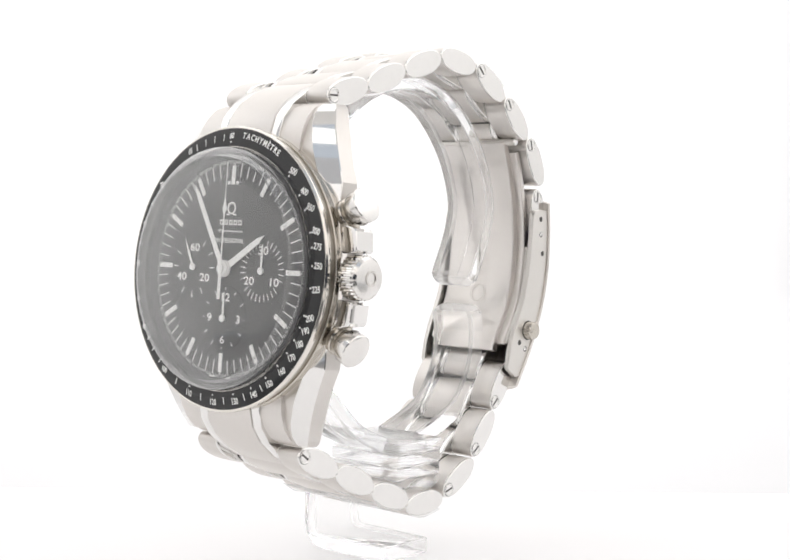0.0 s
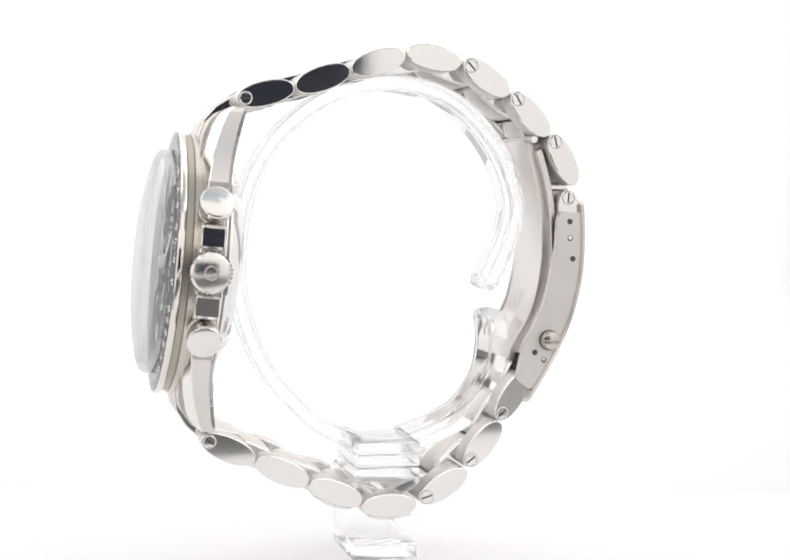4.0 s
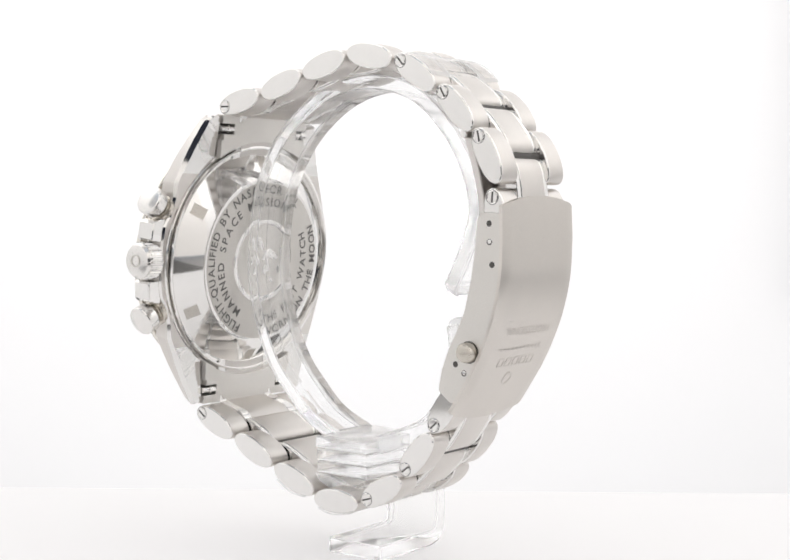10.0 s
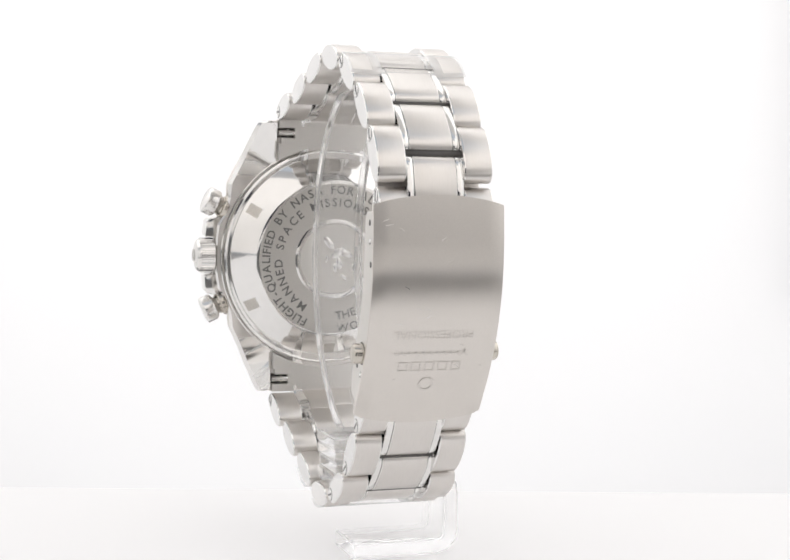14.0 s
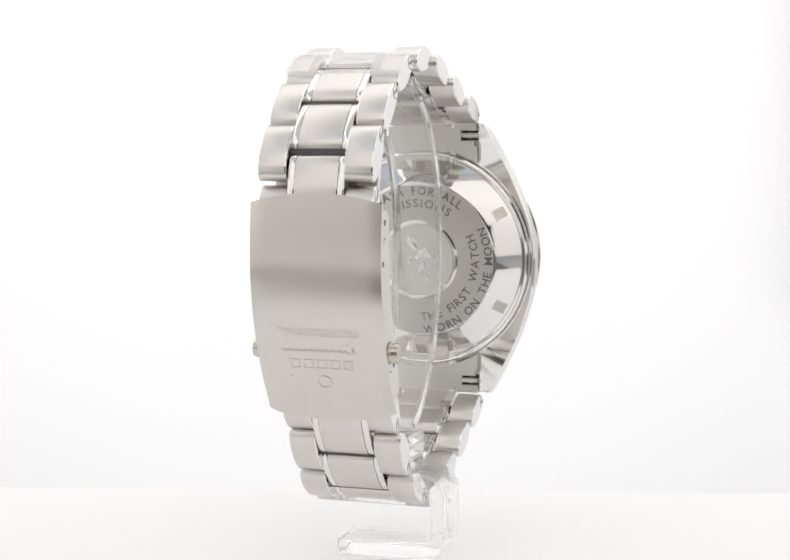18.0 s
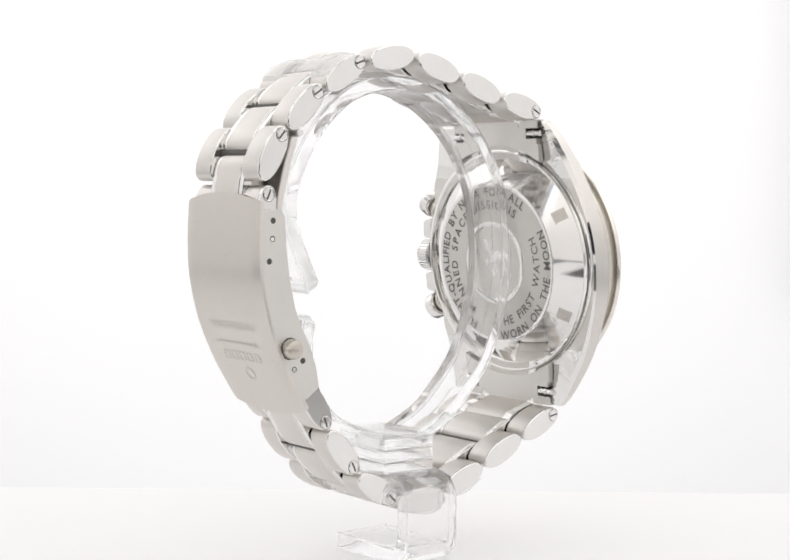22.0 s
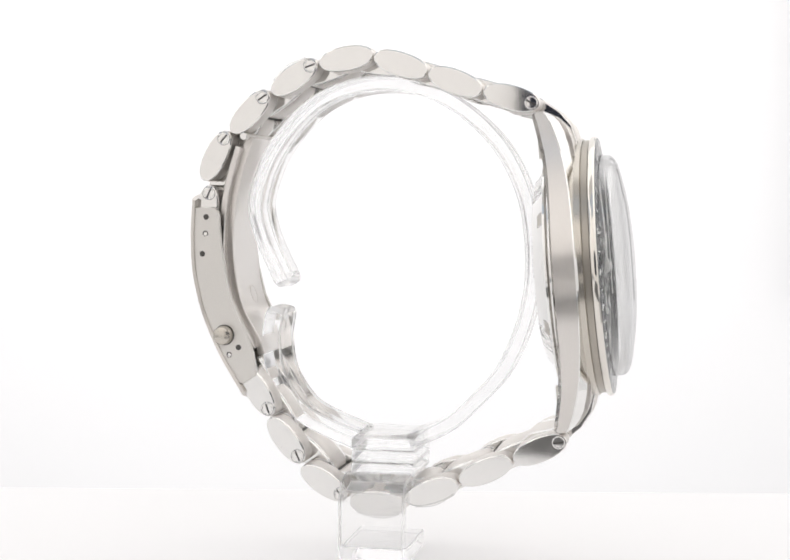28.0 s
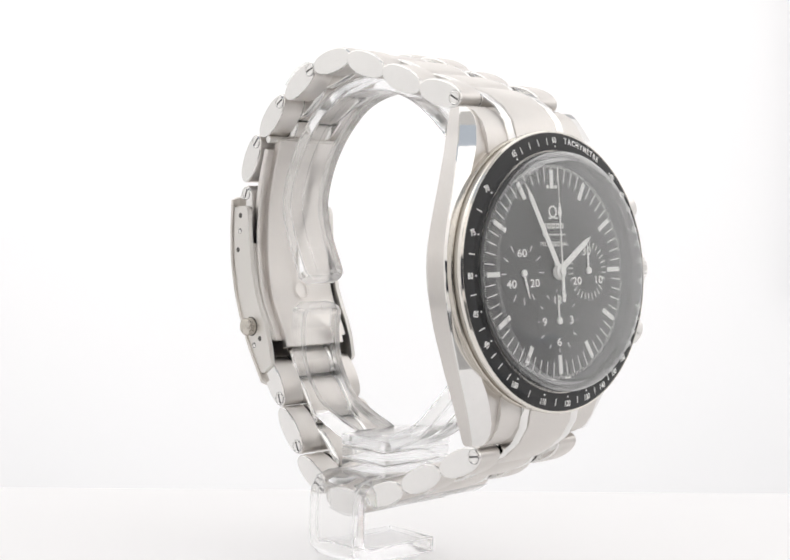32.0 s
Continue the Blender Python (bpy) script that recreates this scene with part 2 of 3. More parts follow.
        GLYPHS[key] = vs, fs, max(xs) - min(xs)
        bpy.data.meshes.remove(me)
        bpy.data.objects.remove(ob)
        bpy.data.curves.remove(cu)
    return GLYPHS[key]


def write(bm, text, size, m, stretch=1.0, bold=0.0):
    vs, fs, _ = glyph(text, size, bold)
    made = [bm.verts.new(m @ Vector((x * stretch, y, 0))) for x, y, z in vs]
    for f in fs:
        try:
            bm.faces.new([made[i] for i in f])
        except ValueError:
            pass


def write_arc(bm, text, size, r, start, end, z, direction=-1, bold=0.0):
    """Letters spread on a circle from start to end (radians); direction -1 runs clockwise with feet inward."""
    widths = [size * 0.42 if ch == " " else glyph(ch, size, bold)[2] for ch in text]
    gap = (abs(end - start) * r - sum(widths)) / (len(text) - 1)
    a = start
    for ch, w in zip(text, widths):
        a += direction * w / 2 / r
        if ch != " ":
            tilt = a - math.pi / 2 if direction < 0 else a + math.pi / 2
            write(bm, ch, size, Matrix.Translation((r * math.cos(a), r * math.sin(a), z)) @ Matrix.Rotation(tilt, 4, "Z"), bold=bold)
        a += direction * (w / 2 + gap) / r


def squiggle(length, height, waves, half):
    """A plain wavy stroke that stands for a line of script, its first turn the tallest."""
    n = int(waves * 10)
    mid = []
    for i in range(n + 1):
        k = i / n
        tall = height * (1.0 if k < 0.13 else 0.5)
        mid.append(Vector((length * (k - 0.5) + 0.25 * height * math.sin(2 * math.pi * waves * k), 0.5 * tall * math.sin(2 * math.pi * waves * k + 1.2))))
    bm = bmesh.new()
    rows = []
    for i, q in enumerate(mid):
        d = mid[min(i + 1, n)] - mid[max(i - 1, 0)]
        nor = Vector((-d.y, d.x)).normalized() * half
        rows.append([bm.verts.new((p.x, p.y, 0.03)) for p in (q - nor, q + nor)])
    for p, q in zip(rows, rows[1:]):
        bm.faces.new((p[0], q[0], q[1], p[1]))
    return bm


def radial(a):
    """Clock angle in degrees, clockwise from 12, as a turn about z."""
    return Matrix.Rotation(-radians(a), 4, "Z")


# ---------------------------------------------------------------- the light tent
def slab(name, x0, x1, y0, y1, z0, z1, mat, label, category):
    bm = box(x0, x1, y0, y1, z0, z1, 0.0)
    ob = part(name, bm, mat)
    return tagged(ob, label, category, kind="structure")


def build_tent():
    # Front outline, out of view, is notched for the dark bands steel reflects.
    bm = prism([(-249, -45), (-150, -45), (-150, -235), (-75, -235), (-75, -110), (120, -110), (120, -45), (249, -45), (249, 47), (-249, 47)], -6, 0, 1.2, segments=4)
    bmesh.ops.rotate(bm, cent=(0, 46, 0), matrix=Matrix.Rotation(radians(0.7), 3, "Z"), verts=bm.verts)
    tagged(part("floor", bm, glow_board), "white board with added glow on which the display stand turns", "floor", kind="structure")
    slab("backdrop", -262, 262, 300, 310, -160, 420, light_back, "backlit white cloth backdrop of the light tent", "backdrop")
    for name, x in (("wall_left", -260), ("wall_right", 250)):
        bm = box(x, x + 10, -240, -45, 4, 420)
        # Unseen gap added in the left wall, for the lug facets to reflect.
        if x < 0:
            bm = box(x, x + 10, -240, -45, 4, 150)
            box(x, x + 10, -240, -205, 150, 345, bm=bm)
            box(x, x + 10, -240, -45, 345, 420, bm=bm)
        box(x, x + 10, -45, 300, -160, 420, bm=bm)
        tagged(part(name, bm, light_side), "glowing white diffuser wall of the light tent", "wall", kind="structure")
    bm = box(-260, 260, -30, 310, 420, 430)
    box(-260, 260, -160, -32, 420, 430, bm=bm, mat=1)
    tagged(part("ceiling", bm, [light_top, dim_roof]), "glowing white diffuser roof of the light tent, its unseen front dimmed", "ceiling", kind="structure")
    # Table out of view: dark middle, paler sides, set by what the steel reflects.
    bm = box(-75, 120, -300, 46, -16, -8)
    box(-300, -75, -300, 46, -16, -8, bm=bm, mat=1)
    box(120, 300, -300, 46, -16, -8, bm=bm, mat=1)
    box(-300, 300, 46, 320, -170, -160, bm=bm)
    tagged(part("ground", bm, [table_grey, table_light]), "unseen table under the light tent, two greys set for reflections", "ground", kind="structure")
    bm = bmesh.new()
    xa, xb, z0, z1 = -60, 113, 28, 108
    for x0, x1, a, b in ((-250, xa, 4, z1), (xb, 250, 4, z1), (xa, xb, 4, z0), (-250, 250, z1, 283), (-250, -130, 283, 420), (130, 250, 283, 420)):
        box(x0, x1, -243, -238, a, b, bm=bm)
    # Grey bar added out of view, to darken part of the lug reflections.
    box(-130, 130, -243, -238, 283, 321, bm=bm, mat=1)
    tagged(part("wall_front", bm, [light_front, plain_grey]), "glowing white tent front with an opening for the lens", "wall", kind="structure")
    # Unseen grey board added past the left gap; gives dark lug reflections.
    bm = box(-330, -320, -400, 40, -8, 310)
    tagged(part("wall_beyond", bm, plain_grey), "unseen grey board added past the left wall's gap for lug reflections", "wall", kind="structure")
    # Unseen black board added at the opening; polished steel reflects it as dark.
    bm = box(-130, 130, -262, -256, 4, 132)
    tagged(part("wall_shield", bm, reflected_black), "unseen black board added behind the lens opening for dark reflections", "wall", kind="structure")
    bm = prism([(-8, -2), (8, -2), (8, 2), (-8, 2)], 20, 420, 1)
    tagged(part("trim", bm, plain_grey, m=Matrix.Translation((157, 290, 0))), "grey hem of tent cloth hanging from the roof", "trim", kind="structure")


# ---------------------------------------------------------------- the watch
TILT = 5.2
CASE = Matrix.Translation((0, 30.5, -11.5)) @ Matrix(((-1, 0, 0, 0), (0, -math.sin(radians(TILT)), math.cos(radians(TILT)), 0), (0, math.cos(radians(TILT)), math.sin(radians(TILT)), 0), (0, 0, 0, 1)))

DIAL_W = 3.7
OUT = [(0, 20.3), (5, 19.9), (10, 18.5), (15, 16.8), (20, 14.5), (22.5, 13.2), (23.7, 12.4)]
OUT_CROWN = [(0, 20.6), (5, 20.3), (10, 19.1), (12, 18.4), (14, 17.5), (16.5, 16.4), (19.5, 14.9), (22.8, 13.5), (23.7, 12.8)]
LEAN = [(0, 0.05), (10, 0.2), (23.7, 0.35)]
RIDGE = [(0, 20.0), (4, 19.4), (9, 16.9), (14, 14.1), (17, 12.6), (19.6, 11.6), (22, 11.0), (23.7, 10.7)]
TOP = [(0, 1.6), (10, 1.6), (15, 1.45), (18, 1.1), (20, 0.6), (22, -0.3), (23.2, -1.3), (23.7, -2.1)]
FACET = [(0, 1.25), (5, 1.2), (10, 1.0), (15, 0.5), (18, -0.1), (20, -0.75), (22.7, -1.75), (23.7, -2.4)]
BOTTOM = [(0, -2.2), (10, -2.25), (15, -2.55), (18.5, -3.15), (22.7, -4.1), (23.4, -4.2), (23.7, -3.9)]


def smooth(x, table):
    """A table read with its kinks rounded off."""
    return sum(interp(abs(x + d), table) for d in (-2.4, -1.6, -0.8, 0.0, 0.8, 1.6, 2.4)) / 7 if x < 20.5 else interp(x, table)


def flank(side):
    """One flank of the case with its two lugs, as sections along v."""
    secs = []
    vs = sorted({*np.linspace(-23.7, 23.7, 61).tolist(), -12.6, -12.2, 12.2, 12.6, -23.4, 23.4})
    for v in vs:
        a = abs(v)
        inner = 14.5 if a < 12.4 else 10.35
        uo, ur, wt, wf, wb, near = (smooth(a, t) for t in (OUT_CROWN if side > 0 else OUT, RIDGE, TOP, FACET, BOTTOM, LEAN))
        uo += (0.4 if v * side > 0 else -0.4) * interp(a, [(2, 0.0), (13, 1.0)])
        ur = min(ur, uo - near - 0.15)
        cut = interp(a, [(0, 0.25), (8, 0.3), (13, 0.45), (17, 0.6), (22, 0.6), (23.7, 0.4)])
        lift = interp(a, [(13, 0.0), (16, 0.35), (22, 0.8)])
        if side > 0:
            near += interp(a, [(15, 0.0), (19.5, 0.4)])
            uo += interp(a, [(15, 0.0), (19.5, 0.4)])
            dent = interp(a, [(5.8, 0.0), (7.2, 0.8), (10.2, 0.8), (12.6, 0.0)])
            uo, ur = uo - dent, ur - dent
        secs.append([(side * u, v, w) for u, w in ((inner, wb + lift), (inner, wt), (ur, wt), (uo - near - 0.1, wf + 0.08), (uo - near, wf - 0.08), (uo - 0.05, wb + cut), (uo - 1.35 * cut, wb))])
    bm = loft(secs, mats=[0, 0, 1, 1, 0, 1, 0])
    for f in bm.faces:
        c = f.calc_center_median()
        if f.normal.z < -0.5 and abs(c.y) > 14:
            f.material_index = 1
    return bm


def build_case(watch):
    bm = lathe([(0, -2.6), (19.0, -2.6), (19.25, -2.55), (19.4, -2.4), (19.5, -2.55), (19.65, -2.5), (19.75, -2.2), (19.75, 0.0), (19.3, 0.6), (19.3, 2.2), (18.9, 2.3), (18.9, 3.4), (0, 3.4)], 128)
    case = part("case", bm, polished, watch, "brushed and polished steel case with curved lugs", CASE)
    for s in (1, -1):
        part("case_flank", flank(s), [brushed_side, polished], case, sharp=8)
    # guards beside the crown
    for s in (1, -1):
        out = [(19.6, 3.0), (22.0, 3.25), (22.35, 3.6), (22.1, 6.1), (21.7, 6.5), (19.6, 6.9)]
        bm = prism([(u, s * v) for u, v in (out if s > 0 else out[::-1])], -1.9, 1.5, 0.3, 3)
        part("crown_guard", bm, polished, case)
    # crown with flutes
    n = 30
    bm = bmesh.new()
    outline = []
    for i in range(n * 4):
        r = 3.05 if i % 4 < 2 else 2.82
        outline.append((r * math.cos(2 * math.pi * i / (n * 4)), r * math.sin(2 * math.pi * i / (n * 4))))
    prism(outline, 0, 2.3, bm=bm)
    ring = Matrix.Translation((20.6, 0, -0.1)) @ Matrix.Rotation(radians(90), 4, "Y")
    crown = part("crown", bm, polished, watch, "fluted polished steel crown", CASE @ ring)
    part("crown_cap", lathe([(2.85, 2.2), (2.85, 2.55), (2.5, 2.95), (1.6, 3.2), (0, 3.3)], 48), fine_steel, crown)
    bm = lathe([(0.8, 3.27), (1.05, 3.27), (1.05, 3.38), (0.8, 3.38)], 32, closed=True)
    part("crown_emblem", bm, satin, crown)
    part("crown_stem", disc(1.6, -1.5, 0.2, 24), brown_reflect_steel, crown)
    for s in (1, -1):
        a = radians(24) * s
        m = CASE @ Matrix.Rotation(a, 4, "Z") @ Matrix.Translation((19.9, 0, -0.25)) @ Matrix.Rotation(radians(90), 4, "Y")
        bm = lathe([(0, 2.0), (1.9, 2.0), (2.05, 2.05), (2.3, 2.3), (2.4, 2.5), (2.4, 4.05), (2.3, 4.2), (2.0, 4.33), (0, 4.42)], 48)
        pusher = part("pusher", bm, fine_steel, watch, "round polished steel chronograph pusher", m)
        part("pusher_stem", lathe([(1.5, -1.5), (1.5, 2.1)], 32), brown_reflect_steel, pusher)
        part("pusher_collar", lathe([(1.4, 0.2), (2.05, 0.2), (2.2, 0.35), (2.2, 0.95), (2.05, 1.15), (1.75, 1.2), (1.75, 1.5), (1.4, 1.5)], 32, closed=True), gold_steel, pusher)
    # bezel
    part("bezel_neck", lathe([(19.85, 1.2), (19.85, 2.25), (19.7, 2.36), (19.0, 2.38), (19.0, 1.2)], 96, closed=True), gold_steel, watch, "steel ring below the bezel, beige reflections in its colour", CASE)
    part("bezel_groove", lathe([(19.5, 2.4), (19.5, 3.32), (19.0, 3.36), (19.0, 2.4)], 96, closed=True), brown_reflect_steel, watch, "groove between case and bezel, brown reflections in its colour", CASE)
    bm = lathe([(18.2, 3.3), (19.5, 3.35), (19.95, 3.5), (20.1, 3.85), (20.05, 4.2), (19.85, 4.42), (19.7, 4.38), (17.2, 4.72), (17.05, 4.7), (17.05, 3.3)], 128, closed=True)
    bezel = part("bezel", bm, bezel_steel, watch, "polished steel bezel with a black tachymeter ring", CASE)
    bm = lathe([(19.74, 4.36), (19.66, 4.44), (17.3, 4.80), (17.15, 4.78), (17.15, 4.5), (19.6, 4.2)], 128, closed=True)
    part("bezel_ring", bm, black_insert, bezel, "glossy black ring with white scale")
    slope = math.atan2(4.80 - 4.44, 19.66 - 17.3)

    def on_ring(a, r, turn=0.0):
        h = 4.44 + (19.66 - r) * math.tan(slope) + 0.05
        return radial(a) @ Matrix.Translation((0, r, h)) @ Matrix.Rotation(-slope, 4, "X") @ Matrix.Rotation(radians(turn), 4, "Z")

    scale_marks = [(500, 43), (400, 54), (350, 61.7), (300, 72), (275, 78.5), (250, 86.4), (225, 96), (200, 108), (190, 113.7), (180, 120), (170, 127), (160, 135), (150, 144), (140, 154.3), (130, 166.2), (120, 180), (110, 196.4), (100, 216), (90, 240), (85, 254.1), (80, 270), (75, 288), (70, 308.6), (65, 332.3), (60, 360)]
    for value, a in scale_marks:
        bm = bmesh.new()
        lean = 22 * math.sin(2 * radians(a))
        write(bm, str(value), 1.22, on_ring(a, 18.66, a - lean) @ Matrix.Translation((0, -0.43, 0)), 0.74, bold=0.03)
        part("numeral", bm, white_print, bezel)
    for value, a in scale_marks:
        bm = disc(0.13, 0, 0.012, 10)
        part("scale_dot", bm, white_print, bezel, m=on_ring(a, 17.72))
    for a in (148.9, 160.1, 173, 188, 206, 228, 337, 343, 349, 355, 234, 221, 247, 262, 279, 298):
        part("scale_tick", box(-0.07, 0.07, -0.55, 0.45, 0, 0.012), white_print, bezel, m=on_ring(a, 18.5))
    bm = bmesh.new()
    a = 6.5
    for ch in "TACHYMÈTRE":
        w = glyph(ch, 1.2, 0.03)[2] * 0.86
        a += math.degrees((w / 2 + 0.09) / 18.6)
        write(bm, ch, 1.2, on_ring(a, 18.35), 0.86, bold=0.03)
        a += math.degrees((w / 2 + 0.09) / 18.6)
    part("tachymeter_lettering", bm, white_print, bezel)
    # crystal
    dome = [tuple(q) for q in spline([(15.5, 7.15), (14.0, 7.53), (12, 7.9), (9, 8.35), (5, 8.65), (0, 8.75)], 4)]
    under = [tuple(q) for q in spline([(0, 7.95), (5, 7.85), (9, 7.55), (12, 7.1), (14, 6.75), (15.5, 6.4)], 4)]
    cr = part("crystal", lathe(dome + under, 128, closed=True), hesalite, watch, "clear domed plastic crystal", CASE, sharp=70)
    wall = [(17.0, 4.0)] + [tuple(q) for q in spline([(17.0, 4.8), (17.0, 5.7), (16.85, 6.3), (16.3, 6.8), (15.52, 7.15)], 5)]
    wall += [tuple(q) for q in spline([(15.52, 6.4), (15.8, 6.1), (16.1, 5.6), (16.2, 4.8)], 5)] + [(16.2, 4.0)]
    ring = part("crystal_rim", lathe(wall, 160, closed=True), crystal_edge, cr, "clear curved rim of the crystal", sharp=50)
    ring.visible_shadow = False
    cr.visible_shadow = False
    part("crystal_gasket", lathe([(16.3, 3.6), (16.3, 3.9), (16.9, 3.9), (17.03, 4.72), (17.04, 3.6)], 96, closed=True), black_insert, watch, m=CASE)
    build_dial(watch)
    # case back
    prof = [(0, -2.4), (18.4, -2.5), (18.5, -2.72), (18.95, -2.72), (19.15, -2.92), (19.12, -3.2), (18.85, -3.3), (18.65, -3.22), (18.55, -2.8), (18.4, -2.35), (13.95, -5.3), (13.7, -5.38), (13.3, -5.4), (7.0, -5.4), (6.85, -5.48), (6.35, -5.48), (6.2, -5.33), (0, -5.33)]
    back = part("case_back", lathe(prof, 128), polished, watch, "polished screw-down steel case back with engraved ring", CASE)
    part("back_groove", lathe([(18.95, -2.62), (19.2, -2.63), (19.3, -2.5)], 96), dim_recess_steel, watch, m=CASE)
    part("engraved_ring", lathe([(7.05, -5.42), (7.05, -5.44), (13.2, -5.44), (13.3, -5.41)], 128), ring_satin, back, "satin steel ring with dark lettering")
    part("medallion", lathe([(0, -5.38), (6.1, -5.38), (6.15, -5.33)], 64), satin, back, "embossed round steel medallion")
    turn = Matrix.Rotation(radians(180), 4, "Y")
    for text, r, a0, a1, way in (
        ("FLIGHT-QUALIFIED BY NASA FOR ALL", 11.55, 247, 51, -1),
        ("MANNED SPACE MISSIONS", 9.35, 240, 55, -1),
        ("THE FIRST WATCH", 10.85, -88, 26, 1),
        ("WORN ON THE MOON", 13.25, -86, 27, 1),
    ):
        bm = bmesh.new()
        write_arc(bm, text, 2.05, r, radians(a0), radians(a1), 5.48, way, 0.03)
        bmesh.ops.transform(bm, matrix=turn, verts=bm.verts)
        part("lettering", bm, engraved, back)
    # six key notches on the slope, uncut: their shade is a darker patch
    lean = math.atan2(5.3 - 2.35, 18.4 - 13.95)
    for k in range(6):
        a = 30 + 60 * k
        m = turn @ radial(a + 30) @ Matrix.Translation((0, 16.4, 2.35 + (18.4 - 16.4) * math.tan(lean))) @ Matrix.Rotation(-lean, 4, "X")
        bm = box(-0.95, 0.95, -1.2, 1.2, -0.3, 0.012)
        part("key_notch", bm, dim_recess_steel, back, m=m)
        bm = box(-1.08, -0.96, -1.32, 1.32, -0.2, 0.04, 0.02)
        box(0.96, 1.08, -1.32, 1.32, -0.2, 0.04, 0.02, bm=bm)
        box(-0.95, 0.95, -1.32, -1.21, -0.2, 0.04, 0.02, bm=bm)
        part("notch_lip", bm, polished, back, m=m)
    # relief on the medallion, plain shapes
    rnd = random.Random(4)
    for k in range(9):
        a, r = rnd.uniform(0, 6.28), rnd.uniform(0.8, 4.4)
        m = turn @ Matrix.Translation((r * math.cos(a), r * math.sin(a), 5.37)) @ Matrix.Rotation(rnd.uniform(0, 3), 4, "Z")
        s = rnd.uniform(0.4, 1.0)
        part("relief", lathe([(s, 0), (s * 0.8, 0.1), (0, 0.16)], 14), polished, back, m=m @ Matrix.Diagonal((1.5, 0.7, 1, 1)))


def bar(name, parent, a, r0, r1, half, z=0.08, thick=0.03, mat=None, centre=(0, 0)):
    m = Matrix.Translation((centre[0], centre[1], z)) @ radial(a)
    return part(name, box(-half, half, r0, r1, 0, thick), mat or white_print, parent, m=m)


def face_pose():
    return CASE @ Matrix.Translation((0, 0, DIAL_W)) @ Matrix.Diagonal((1.03, 1.03, 1, 1))


def build_dial(watch):
    FACE = face_pose()
    bm = lathe([(0, 0), (15.1, 0), (15.15, 0.05), (15.85, 0.5), (15.85, -0.6), (0, -0.6)], 128)
    dial = part("dial", bm, dial_black, watch, "matt black dial with white printing and three counters", FACE)
    for k in range(12):
        if k == 0:
            continue
        bm = box(-0.34, 0.34, 11.5, 14.1, 0.01, 0.16, 0.05)
        part("hour_marker", bm, white_hand, dial, m=radial(30 * k))
    bm = box(-0.34, 0.34, 11.5, 14.1, 0.01, 0.16, 0.05)
    part("hour_marker", bm, white_hand, dial)
    for s in (-1, 1):
        part("marker_dot", disc(0.26, 0.01, 0.14, 14), white_hand, dial, m=Matrix.Translation((s * 0.85, 11.75, 0)))
    bm = bmesh.new()
    for k in range(60):
        box(-0.07, 0.07, 12.5 if k % 5 else 14.15, 14.5, 0.01, 0.06, bm=bm, at=radial(6 * k))
    part("minute_track", bm, white_print, dial)
    bm = bmesh.new()
    for k in range(300):
        if k % 5:
            box(-0.03, 0.03, 14.4, 14.85, 0.01, 0.06, bm=bm, at=radial(1.2 * k))
    part("fifth_second_track", bm, white_print, dial)
    # counters
    for cx, cy, name, marks, numbers, tick in (
        (-6.9, 0, "seconds_counter", 12, (("60", 0), ("20", 120), ("40", 240)), (3.3, 4.3)),
        (6.9, 0, "minutes_counter", 30, (("30", 0), ("10", 120), ("20", 240)), (3.2, 4.2)),
        (0, -6.75, "hours_counter", 12, (("12", 0), ("3", 90), ("6", 180), ("9", 270)), (3.6, 4.3)),
    ):
        bm = lathe([(0, 0.04), (4.4, 0.04), (4.47, -0.02)], 64)
        counter = part(name, bm, dial_black, dial, m=Matrix.Translation((cx, cy, 0)))
        taken = [round(a) for _, a in numbers]
        for k in range(marks):
            a = 360 / marks * k
            if round(a) in taken:
                if name == "hours_counter":
                    bar("counter_tick", counter, a, 3.9, 4.3, 0.06)
                continue
            bar("counter_tick", counter, a, *tick, 0.06)
        for text, a in numbers:
            r = 2.75 if name != "hours_counter" else 2.9
            bm = bmesh.new()
            write(bm, text, 1.55, Matrix.Translation((r * math.sin(radians(a)), r * math.cos(radians(a)) - 0.55, 0.1)), 1.32, bold=0.03)
            part("numeral", bm, white_print, counter)
    # emblem, plain shape, and lines of small print
    bm = lathe([(0.62, 0.01), (0.62, 0.08), (0.85, 0.08), (0.85, 0.01)], 32, closed=True)
    for s in (-1, 1):
        box(min(s * 0.35, s * 1.0), max(s * 0.35, s * 1.0), -1.0, -0.78, 0.01, 0.08, bm=bm)
    part("emblem", bm, white_hand, dial, m=Matrix.Translation((0, 8.3, 0)))
    for k in range(5):
        x = -1.84 + 0.92 * k
        bm = box(x - 0.33, x + 0.33, 5.98, 6.16, 0.01, 0.06)
        box(x - 0.33, x + 0.33, 6.52, 6.7, 0.01, 0.06, bm=bm)
        for e in (x - 0.33, x + 0.17):
            box(e, e + 0.16, 6.165, 6.515, 0.01, 0.06, bm=bm)
        part("print_block", bm, white_print, dial)
    part("print_bar", squiggle(4.9, 0.42, 9.5, 0.075), white_print, dial, m=Matrix.Translation((0, 5.08, 0.01)))
    bm = bmesh.new()
    write(bm, "PROFESSIONAL", 0.92, Matrix.Translation((0, 3.55, 0.06)), 0.95, bold=0.02)
    part("lettering", bm, white_print, dial)
    for s in (-1, 1):
        part("print_bar", box(s * 1.5 - 0.6, s * 1.5 + 0.6, -14.85, -14.6, 0.06, 0.1), white_print, dial)

    # hour, minute and counter pointers
    def hand(name, outline, z, a, at=(0, 0), hub=0.8, label=""):
        bm = prism(outline, 0, 0.12, 0.03, 1)
